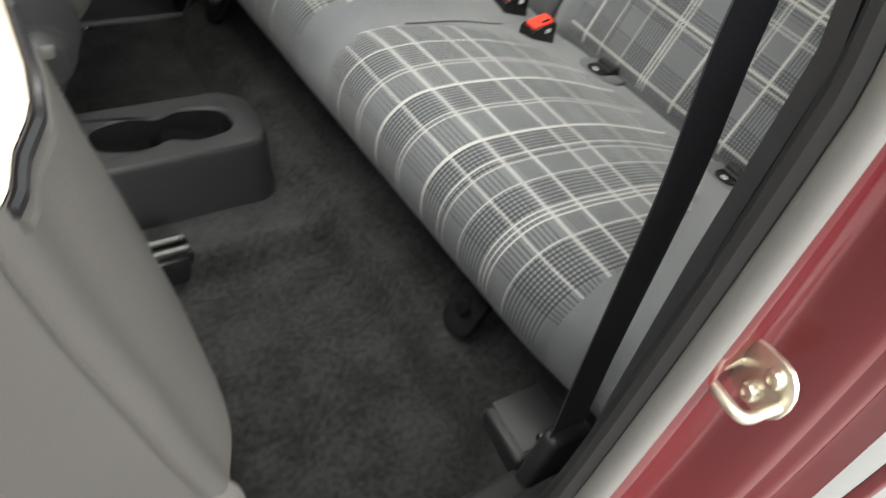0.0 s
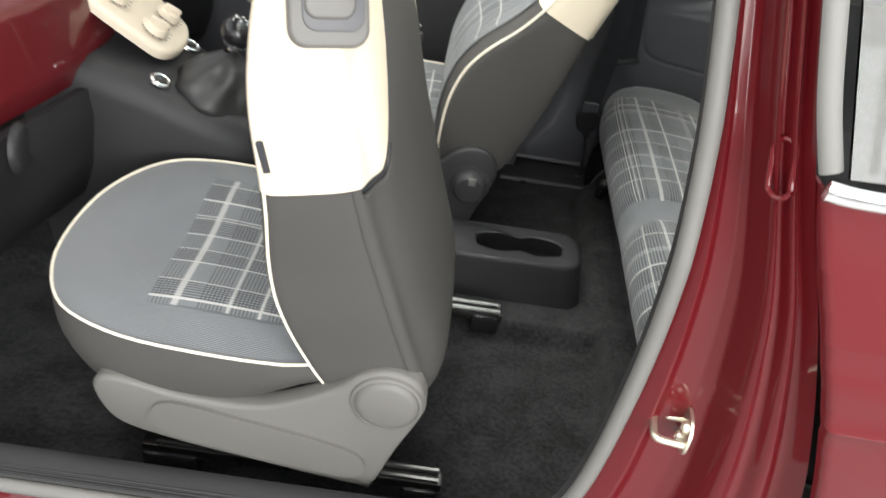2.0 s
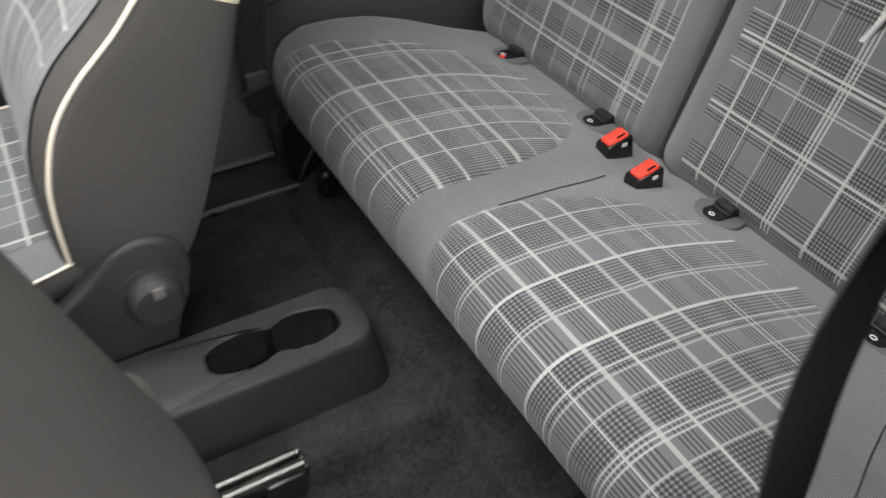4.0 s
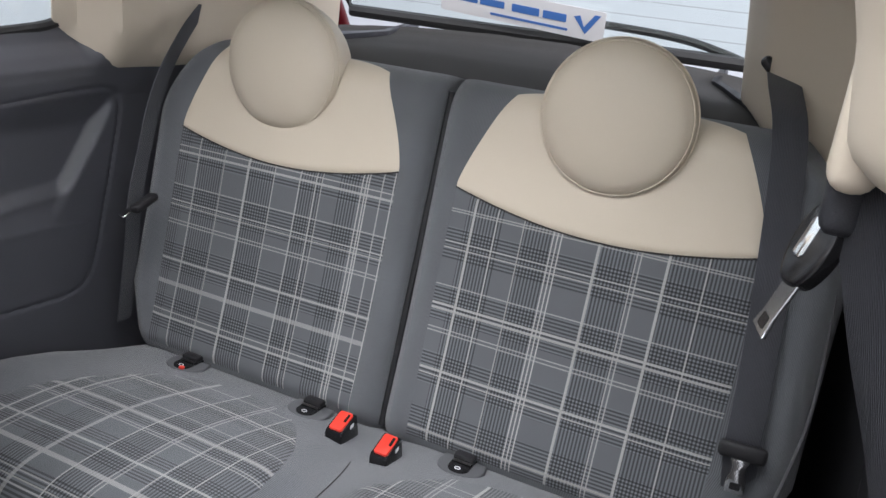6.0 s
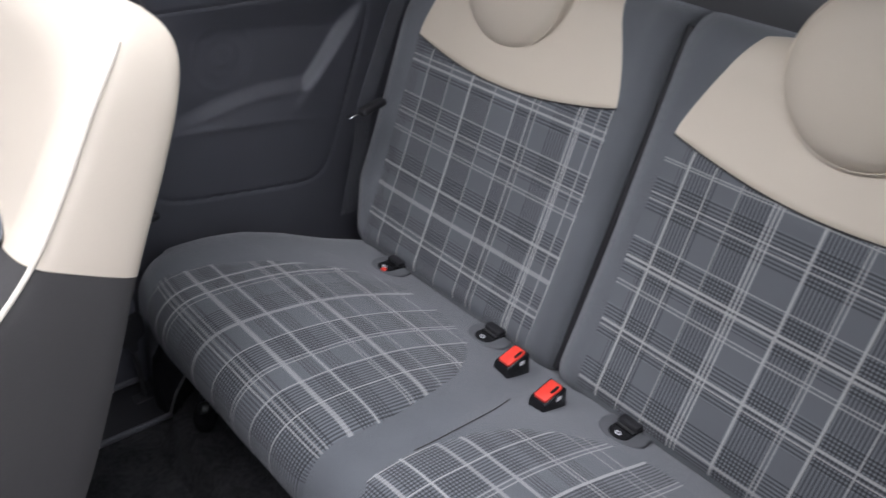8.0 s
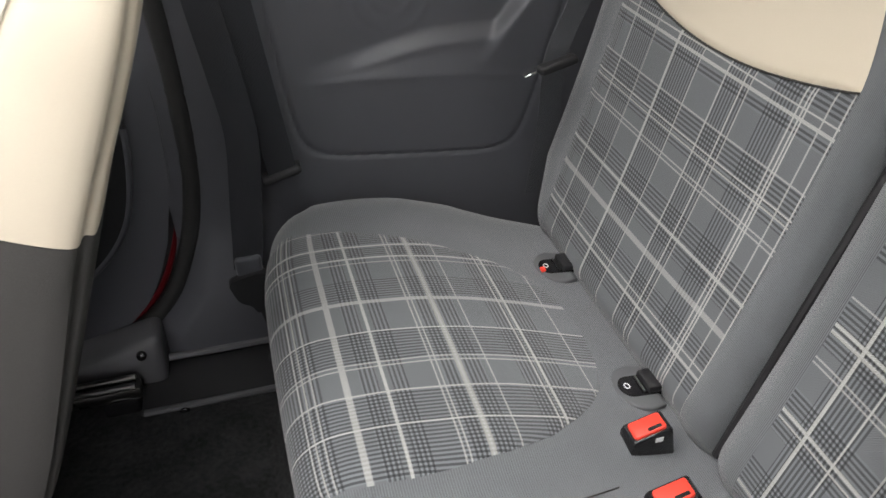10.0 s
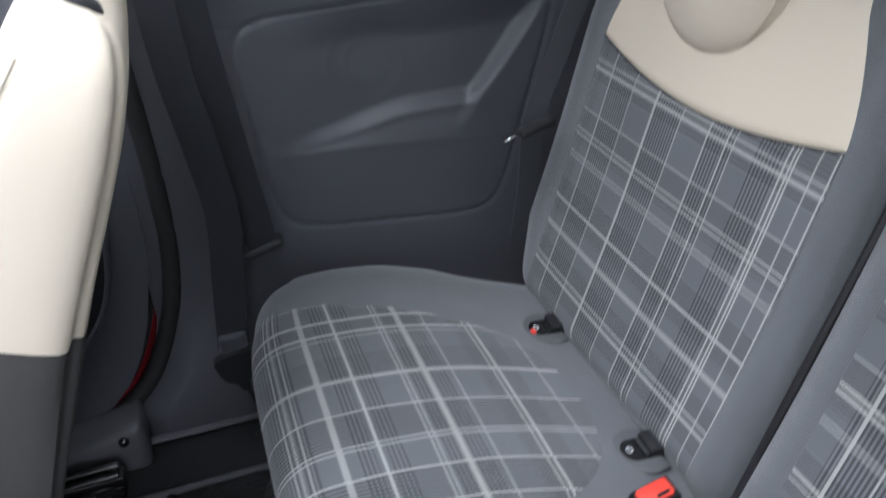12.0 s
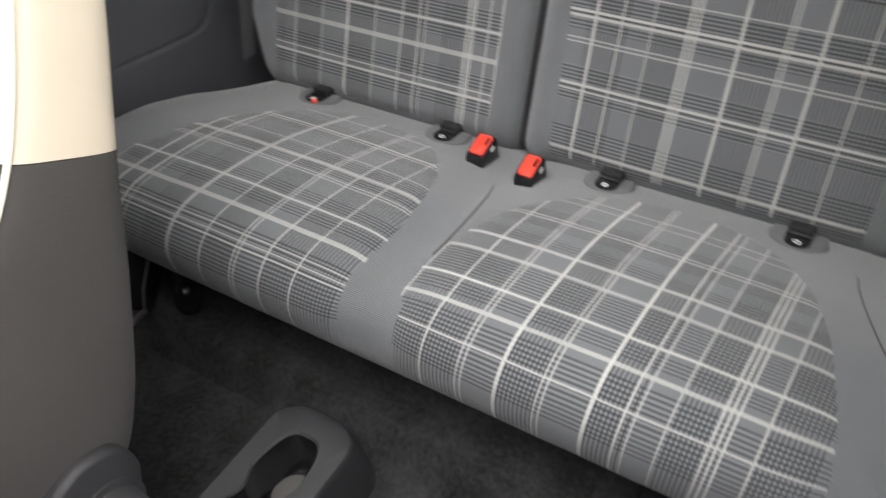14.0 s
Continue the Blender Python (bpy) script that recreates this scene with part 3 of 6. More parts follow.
far_back_plaid = plaid(
    "checked_cloth_back_far", (0, 0.6),
    [(0.4900, 0.005, 0.8), (0.4285, 0.003, 0.65), (0.4210, 0.003, 0.65), (0.3740, 0.006, 0.85), (0.3170, 0.003, 0.65), (0.3105, 0.003, 0.65), (0.2620, 0.005, 0.8), (0.2295, 0.006, 0.85), (0.2185, 0.0025, 0.6), (0.1840, 0.003, 0.6), (0.1405, 0.004, 0.85), (0.1345, 0.004, 0.85), (0.1285, 0.004, 0.85), (0.1030, 0.003, 0.65), (0.0827, 0.005, 0.85)],
    [(0.512, 0.56), (0.4285, 0.488), (0.317, 0.372), (0.2185, 0.262), (0.145, 0.184)],
    (0.40, 0.90),
    [(0.8275, 0.006, 0.75), (0.8165, 0.006, 0.75), (0.7580, 0.003, 0.6), (0.7285, 0.0055, 0.8), (0.7205, 0.0055, 0.75), (0.6935, 0.0025, 0.6), (0.6870, 0.0025, 0.6), (0.6210, 0.007, 0.75), (0.5785, 0.011, 0.5), (0.5270, 0.006, 0.75), (0.5165, 0.006, 0.75)],
    [(0.833, 0.87), (0.80, 0.814), (0.709, 0.757), (0.626, 0.652), (0.60, 0.617), (0.531, 0.556), (0.492, 0.515)])
near_back_plaid = plaid(
    "checked_cloth_back_near", (-0.55, 0),
    [(-0.0675, 0.005, 0.8), (-0.1070, 0.006, 0.8), (-0.1170, 0.003, 0.6), (-0.1520, 0.003, 0.6), (-0.2025, 0.0045, 0.9), (-0.2090, 0.0045, 0.9), (-0.2155, 0.0045, 0.9), (-0.2480, 0.003, 0.6), (-0.2735, 0.006, 0.8), (-0.3305, 0.003, 0.65), (-0.3370, 0.003, 0.65), (-0.3765, 0.006, 0.8), (-0.4325, 0.005, 0.75)],
    [(-0.117, -0.055), (-0.200, -0.152), (-0.3305, -0.2735), (-0.53, -0.3765)],
    (0.40, 0.90),
    [(0.8345, 0.003, 0.55), (0.8300, 0.003, 0.55), (0.8255, 0.003, 0.55), (0.7790, 0.006, 0.75), (0.7690, 0.006, 0.75), (0.7100, 0.003, 0.6), (0.6800, 0.0055, 0.8), (0.6720, 0.0055, 0.75), (0.6425, 0.0025, 0.6), (0.6365, 0.0025, 0.6), (0.5772, 0.006, 0.8), (0.5677, 0.006, 0.8), (0.5143, 0.003, 0.6), (0.4788, 0.005, 0.7)],
    [(0.752, 0.802), (0.654, 0.7085), (0.552, 0.604), (0.44, 0.5143)])

# black strip set between the two backrests, standing in for the gap's shade
GAP = [(back_x(z) + 0.022, 0.026, z) for z in (0.45, 0.6, 0.8, 0.95, 1.0)]
far_backrest = backrest(0.0270, 0.628, 1, (0.078, 0.543), far_back_plaid, lambda t: 0.866 - 0.004 * t - 0.032 * math.sin(math.pi * t) ** 0.9, 0.002, "grey rear backrest with checked panel and cream yoke")
backrest(-0.612, 0.0255, -1, (-0.502, -0.024), near_back_plaid, lambda t: 0.860 + 0.004 * t - 0.032 * math.sin(math.pi * t) ** 0.9, 0.005, "grey rear backrest with checked panel and cream yoke")
part("gap_shade", tube(GAP, 0.006, 8, False, 1.0, (1, 0, 0)), black_plastic, far_backrest, "black strip standing for the shade between the backrests")


def headrest(y, z, x, tilt, label, group):
    """Round padded headrest with a seam and two steel posts."""
    root = thing("headrest", label, "headrest", (x, y, z - 0.115), group)
    m = pose(x, y, z, 0, -90 + tilt, 0)
    prof = [(0.0005, 0.034), (0.04, 0.032), (0.075, 0.027), (0.098, 0.020), (0.111, 0.011), (0.1165, 0.003), (0.1185, -0.006), (0.1165, -0.024), (0.110, -0.046), (0.100, -0.070), (0.084, -0.092), (0.056, -0.106), (0.0005, -0.110)]
    part("pad", lathe([(r * 0.968, h) for r, h in ((p.x, p.z) for p in curve_pts([(r, 0, h) for r, h in prof], 3))], m, 56), cream, root, "cream leatherette pad")
    for rr, hh in ((0.1106, 0.0085), (0.1154, -0.0020)):
        ring = [m @ Vector((rr * math.cos(q), rr * math.sin(q), hh)) for q in (2 * math.pi * k / 64 for k in range(64))]
        part("seam", tube(ring, 0.0011, 6, True), cream, root)
    for sy in (-0.055, 0.055):
        part("post", tube([(x + 0.040, y + sy, z - 0.13), (x + 0.040, y + sy, z - 0.02)], 0.006, 10), chrome, root, "polished steel post")
        bezel = part("post_bezel", lathe([(0.0065, 0.010), (0.012, 0.009), (0.016, 0.006), (0.018, 0.0)], pose(x + 0.040, y + sy, z - 0.010 + 0.022, 0, 18, 0), 20), gloss_black, root, "black post bezel")
        part("release_button", rbox((x + 0.028, y + sy * 1.36, z + 0.016), (0.014, 0.012, 0.010), 0.003, 2), gloss_black, bezel)
    return root


headrest(-0.258, 1.012, 0.155, 6, "round cream padded rear headrest", "rear headrests")
headrest(0.335, 1.003, 0.160, 6, "round cream padded rear headrest", "rear headrests")

# stitched seam across the middle of the bench
part("seam", tube([bench(TOP_ARC + 0.40 + x, y, 0.0015) for x, y in [(-0.10 - 0.02 * k, 0.004 - 0.006 * k + 0.00035 * k * k) for k in range(12)]], 0.0009, 5), dark_cloth, rear_bench)
part("seam", tube([bench(TOP_ARC + 0.40 + x, -0.505 - 0.10 * (k / 8) ** 1.5, 0.0012) for k, x in enumerate([-0.06 - 0.035 * k for k in range(9)])], 0.0009, 5), dark_cloth, rear_bench)


# ---- side trim panels, pillars, windows (built for the far side, mirrored for the near one) ----
def foot_left(z):
    """Front edge of the side panel, which follows the door seal round the foot of the pillar."""
    return lerp([(0.20, -0.665), (0.27, -0.660), (0.30, -0.640), (0.34, -0.606), (0.40, -0.584), (0.45, -0.572)], z)


def side_y(x, z):
    y = lerp([(0.2, 0.70), (0.55, 0.695), (0.75, 0.688), (0.90, 0.686), (0.95, 0.675), (0.99, 0.660), (1.03, 0.642), (1.2, 0.615), (1.36, 0.565)], z)
    # the panel rolls outboard to the glass below the rear side window
    y += ease((x + 0.395) / 0.05) * ease((0.09 - x) / 0.05) * lerp([(0.945, 0.0), (0.965, 0.006), (0.985, 0.026), (1.005, 0.052), (1.025, 0.068), (1.10, 0.064), (1.2, 0.05), (1.36, 0.02)], z)
    k = 1 / (1 + math.exp((x + 0.385) / 0.012))
    y -= 0.008 * k
    y -= 0.040 * ease((-0.34 - x) / 0.08) * ease((0.50 - z) / 0.26) * ease((x - foot_left(z)) / 0.07)
    k = min(max((x - 0.05) / 0.5, 0), 1)
    j = min(max((x - 0.17) / 0.16, 0), 1) * min(max((z - 0.90) / 0.08, 0), 1)
    return y - 0.16 * k * k - 0.135 * j * j * (3 - 2 * j)


POCKET = [(-0.392, 0.908), (0.136, 0.926), (0.030, 0.520), (-0.352, 0.560)]


def pocket_d(x, z):
    """Signed distance to the rounded door-pocket outline, negative inside."""
    d = -9.0
    for (ax, az), (bx, bz) in zip(POCKET, POCKET[1:] + POCKET[:1]):
        ex, ez = bx - ax, bz - az
        n = math.hypot(ex, ez)
        d_ = ((x - ax) * -ez + (z - az) * ex) / n
        d = max(d, d_) if d < -8.9 else (max(d, d_) if max(d, d_) < -0.05 else (math.log(math.exp(40 * d) + math.exp(40 * d_)) / 40))
    return d


def relief(x, z):
    """Depth pressed into the side panel: the outline groove, a soft scoop over a ledge, the loudspeaker rings."""
    d = pocket_d(x, z)
    r = 0.0030 * math.exp(-((d + 0.002) / 0.0034) ** 2)
    if d < 0:
        ridge = lerp([(-0.34, 0.694), (-0.253, 0.701), (-0.20, 0.712), (-0.16, 0.721), (-0.113, 0.728), (-0.017, 0.729), (0.002, 0.738), (0.06, 0.80), (0.10, 0.873)], x)
        ledge = lerp([(-0.34, 0.690), (-0.253, 0.689), (-0.06, 0.677), (0.036, 0.664), (0.1, 0.66)], x)
        right = ease((0.106 + 0.76 * (z - 0.873) - x) / 0.030)
        left = ease((x + 0.375) / 0.20)
        up = ease((0.918 - z) / 0.075)
        # the flat ledge face leans back from its lower lip, then the scoop drops behind its upper lip
        r += right * left * 0.008 * ease((z - ledge) / max(ridge - ledge, 0.008)) * up
        r += right * left * 0.016 * ease((z - ridge) / 0.028) * up
        r -= 0.0012 * ease(-d / 0.03) * left * (math.exp(-((z - ledge) / 0.006) ** 2) * ease((0.05 - x) / 0.02) + right * math.exp(-((z - ridge) / 0.006) ** 2))
        q = math.hypot(x + 0.185, z - 0.815)
        r -= 0.0011 * up * (math.exp(-((q - 0.062) / 0.005) ** 2) + math.exp(-((q - 0.035) / 0.005) ** 2) + math.exp(-((q - 0.015) / 0.005) ** 2))
    return r


def side(s):
    """One side of the cabin: s = 1 the far side, -1 the near side."""
    name = "wall_right" if s > 0 else "wall_left"

    def sheet_pt(a, b):
        x = -0.572 + 1.262 * a
        top = lerp([(-0.62, 0.985 if s > 0 else 1.15), (-0.35, 0.985 if s > 0 else 1.15), (-0.335, 1.010), (0.03, 1.028), (0.10, 1.0), (0.7, 1.05)], x)
        z = 0.20 + (top - 0.20) * b
        x += (foot_left(z) + 0.572) * (1 - a) ** 4
        return (x, s * (side_y(x, z) + relief(x, z)), z)

    # same moulding both sides: the near panel's shade is put into a darker colour
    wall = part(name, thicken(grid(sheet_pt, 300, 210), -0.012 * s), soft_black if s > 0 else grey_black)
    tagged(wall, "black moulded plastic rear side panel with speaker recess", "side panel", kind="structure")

    # cream pillar covers
    def pillar(outline, lift, nm, lab):
        def pt(a, b):
            lo, hi = outline(a)
            z = lo[1] + (hi[1] - lo[1]) * b
            x = lo[0] + (hi[0] - lo[0]) * b
            rim = min(a * 10, (1 - a) * 10, b * 14, 1)
            bulge = 0.078 * math.sin(math.pi * min(max(a, 0), 1)) ** 0.6 if s < 0 and nm == "pillar_b_trim" else 0.0
            return (x, s * (side_y(x, z) - lift * math.sqrt(max(rim, 0)) - bulge), z)
        ob = part(nm, thicken(grid(pt, 30, 30), -0.01 * s), cream_plastic)
        return tagged(ob, lab, "pillar trim", kind="structure")

    def b_low(a):
        x = -0.575 + 0.234 * a
        up = 0.03 * max(0, (a - 0.86) / 0.14) ** 2
        return (x, (0.983 if s > 0 else 1.125) + up), (x - 0.02 + 0.03 * a, 1.37)

    pillar(b_low, 0.012, "pillar_b_trim", "cream plastic pillar cover behind the door")

    def c_low(a):
        x = 0.005 + 0.44 * a
        low = lerp([(0.0, 1.045), (0.10, 0.955), (0.20, 0.950), (0.30, 0.965), (0.42, 1.02)], x)
        return (x, low), (x - 0.03, 1.38)

    pillar(c_low, 0.010, "pillar_c_trim", "cream plastic rear pillar cover with belt slot")
    # belt slot in the rear pillar cover
    p = Vector((0.312, s * (side_y(0.312, 1.09) - 0.010), 1.09))
    part("belt_slot", prism(rounded(0.060, 0.018, 0.008), 0.006, frame_at(p, (0.25, 0.7 * s, -0.7), (0.1, 0.7 * s, 0.7)) @ pose(0, 0, -0.003), 0.001), gloss_black, wall)

    # rear side window: seal and pane
    loop = [(-0.338, 1.058), (-0.318, 1.024), (-0.28, 1.016), (-0.1, 1.024), (0.01, 1.034), (0.035, 1.063), (0.02, 1.2), (-0.01, 1.30), (-0.06, 1.33), (-0.28, 1.33), (-0.325, 1.31), (-0.34, 1.2)]
    line = [Vector((x, s * (side_y(x, z) + 0.008), z)) for x, _, z in curve_pts([(x, 0, z) for x, z in loop], 6, True)]
    win = tagged(part("window_1" if s > 0 else "window_2", tube(line, 0.010, 8, True), rubber), "fixed rear side window in a black rubber seal", "window", kind="structure")
    bm = bmesh.new()
    f = bm.faces.new([bm.verts.new((v.x, v.y + 0.004 * s, v.z)) for v in line])
    thicken(bm, 0.004)
    pane = part("pane", bm, glass, win)
    pane.visible_shadow = False

    # lower trim ledge beside the bench, with its cover and screws
    ledge = thing("sill_ledge_trim", "black plastic lower trim ledge with screws along the sill", "trim", (-0.5, s * 0.62, 0.21), "lower side trims")
    if s > 0:
        # dark ledge, paler lips: shade and lit edges are set in the colours
        part("ledge", rbox((-0.545, 0.593, 0.210), (0.26, 0.126, 0.026), 0.006, 3), black_plastic, ledge)
        part("lip", tube([(-0.670, 0.532, 0.221), (-0.55, 0.531, 0.221), (-0.420, 0.531, 0.221)], 0.006, 8), lit_trim_black, ledge, "rounded front lip")
        part("upper_lip", tube([(-0.640, 0.650, 0.232), (-0.55, 0.650, 0.230), (-0.420, 0.652, 0.228)], 0.007, 8), lit_trim_black, ledge, "rounded lip under the pillar")
        bm = rbox((-0.760, 0.645, 0.262), (0.262, 0.092, 0.095), 0.016, 3)
        for v in bm.verts:
            if v.co.z > 0.27 and v.co.y < 0.62:
                v.co.y += 0.012
            if v.co.z > 0.27:
                v.co.z -= 0.055 * min(max((-0.63 - v.co.x) / 0.17, 0), 1)
        part("cover", bm, lit_trim_black, ledge, "sill end cover beside the door")
        part("screw", lathe([(0.0008, 0.0075), (0.005, 0.007), (0.008, 0.005), (0.009, 0.0)], frame_at((-0.664, 0.610, 0.280), (1, 0, 0), (0, 0.25, 1)), 14), gloss_black, ledge)
        part("screw", lathe([(0.0008, 0.0075), (0.005, 0.007), (0.008, 0.005), (0.009, 0.0)], frame_at((-0.606, 0.528, 0.214), (1, 0, 0), (0, 0, 1)), 14), gloss_black, ledge)
    else:
        part("ledge", rbox((-0.515, -0.625, 0.220), (0.24, 0.100, 0.085), 0.012, 3), black_plastic, ledge)
        part("ledge", rbox((-0.54, -0.640, 0.270), (0.20, 0.060, 0.036), 0.010, 3), black_plastic, ledge)
        part("corner_box", rbox((-0.412, -0.545, 0.238), (0.085, 0.082, 0.100), 0.008, 3, (0, -8, -6)), black_plastic, ledge, "black corner box")
        part("corner_cap", rbox((-0.409, -0.541, 0.288), (0.078, 0.074, 0.006), 0.002, 2, (0, -8, -6)), grey_black, ledge, "dark cap of the corner box")

    # front belt: webbing down the pillar, tongue plate, anchor
    belt = thing("front_seat_belt", "black webbing seat belt hanging down the door pillar", "seat belt", (-0.46, s * 0.6, 0.35), "front seat belts")
    if s > 0:
        run = curve_pts([(-0.468, 0.545, 1.30), (-0.470, 0.584, 1.10), (-0.466, 0.603, 0.90), (-0.450, 0.606, 0.76), (-0.440, 0.604, 0.66), (-0.452, 0.599, 0.54), (-0.463, 0.592, 0.435)], 8)
        tw = Vector((1, 0, 0))
    else:
        run = curve_pts([(-0.430, -0.541, 1.115), (-0.475, -0.572, 1.02), (-0.532, -0.602, 0.885), (-0.507, -0.606, 0.735), (-0.485, -0.610, 0.52), (-0.480, -0.618, 0.40)], 8)
        tw = Vector((0.72, 0.69, 0))

    def web(a, b):
        p_ = run[min(int(round(a * (len(run) - 1))), len(run) - 1)]
        across = tw if s > 0 else tw.lerp(Vector((1.0, 0.0, 0)), ease((1.06 - p_.z) / 0.16)).normalized()
        v = p_ + across * (0.048 * (b - 0.5))
        return (v.x, v.y - s * 0.002 * math.sin(math.pi * b), v.z)

    part("webbing", thicken(grid(web, len(run) - 1, 6, lambda a, b: (0.048 * b, a)), 0.0014), webbing, belt)
    if s < 0:
        part("anchor", rbox((-0.482, s * 0.618, 0.375), (0.060, 0.022, 0.085), 0.008, 3, (0, 8, 0)), black_plastic, belt, "black plastic belt anchor cover")
        part("anchor_bolt", rbox((-0.478, s * 0.604, 0.392), (0.040, 0.010, 0.012), 0.003, 2), gloss_black, belt)
    else:
        # the webbing ends in a moulded shoe on a steel cable
        shoe = curve_pts([(-0.026, 0.030, 0), (-0.031, 0.012, 0), (-0.026, -0.012, 0), (-0.012, -0.026, 0), (-0.006, -0.042, 0), (0.006, -0.040, 0), (0.010, -0.024, 0), (0.026, -0.012, 0), (0.031, 0.012, 0), (0.026, 0.030, 0)], 4, True)
        am = frame_at((-0.463, 0.584, 0.398), (0.97, 0, 0.18), (-0.20, 0, 0.98))
        anchor = part("anchor", prism([(p_.x, p_.y) for p_ in shoe], 0.020, am @ Matrix.Diagonal((1, 1, -1, 1)) @ pose(0, 0, -0.012), 0.006, 3), black_plastic, belt, "black plastic belt shoe")
        part("shoe_slot", rbox((-0.463, 0.577, 0.420), (0.034, 0.006, 0.008), 0.002, 2), gloss_black, anchor)
        part("webbing_fold", rbox((-0.463, 0.588, 0.440), (0.042, 0.014, 0.036), 0.006, 3), lit_webbing, belt, "folded black webbing")
        part("cable", tube([(-0.457, 0.588, 0.362), (-0.449, 0.590, 0.32), (-0.443, 0.598, 0.27), (-0.438, 0.606, 0.222)], 0.0042, 10), rubber, belt, "black cable stalk")
        part("cable_foot", rbox((-0.438, 0.604, 0.216), (0.046, 0.030, 0.018), 0.005, 3), black_plastic, belt)
    prong = [(-0.012, 0), (-0.011, -0.030), (-0.014, -0.042), (0.014, -0.042), (0.011, -0.030), (0.012, 0)]
    if s > 0:
        up_run = curve_pts([(-0.452, 0.565, 1.30), (-0.440, 0.600, 1.10), (-0.425, 0.622, 0.90), (-0.405, 0.640, 0.72), (-0.386, 0.652, 0.560)], 8)
        part("webbing", thicken(grid(lambda a, b: up_run[min(int(round(a * (len(up_run) - 1))), len(up_run) - 1)] + Vector((0.046 * (b - 0.5), -0.002 * math.sin(math.pi * b), 0)), len(up_run) - 1, 5, lambda a, b: (0.046 * b, a)), 0.0014), webbing, belt)
        part("tongue_plate", rbox((-0.468, 0.590, 1.055), (0.078, 0.018, 0.030), 0.008, 3), black_plastic, belt)
        tm_ = frame_at((-0.468, 0.588, 1.042), (1, 0, 0), (0, 0, 1))
    else:
        # the tongue hangs on a fold of webbing below the upper loop
        part("webbing_fold", rbox((-0.426, -0.537, 1.098), (0.030, 0.026, 0.048), 0.011, 3, (0, 10, 0)), webbing, belt, "folded black webbing")
        gm = frame_at((-0.428, -0.527, 1.062), (0.20, -0.30, 0.93), (0.75, 0.66, 0.0))
        grip = [(p_.x, p_.y) for p_ in curve_pts([(0.032, 0.004, 0), (0.026, 0.015, 0), (0.004, 0.018, 0), (-0.018, 0.013, 0), (-0.028, 0.004, 0), (-0.024, -0.010, 0), (0.0, -0.017, 0), (0.024, -0.012, 0)], 5, True)]
        part("tongue_plate", prism(grip, 0.014, gm @ pose(0, 0, -0.007), 0.004, 3), gloss_black, belt, "glossy black tongue grip")
        part("slot", prism(rounded(0.030, 0.010, 0.004), 0.003, gm @ pose(0.006, 0.003, 0.0052), 0.001), chrome, belt, "bright slot edge")
        tm_ = frame_at((-0.4335, -0.519, 1.040), (0.95, 0.28, 0.0), (0.22, -0.28, 0.93))
    part("tongue", prism(prong, 0.003, tm_, 0.0008), chrome, belt, "polished steel belt tongue")
    part("tongue_hole", prism(rounded(0.013, 0.010, 0.002), 0.0036, tm_ @ pose(0, -0.034, -0.0003), 0), gloss_black, belt)
    part("belt_outlet", rbox((-0.388, s * 0.655, 0.562), (0.066, 0.030, 0.014), 0.005, 3, (0, -16, 0)), grey_black, belt, "belt outlet bezel")
    return wall


side(1)
side(-1)

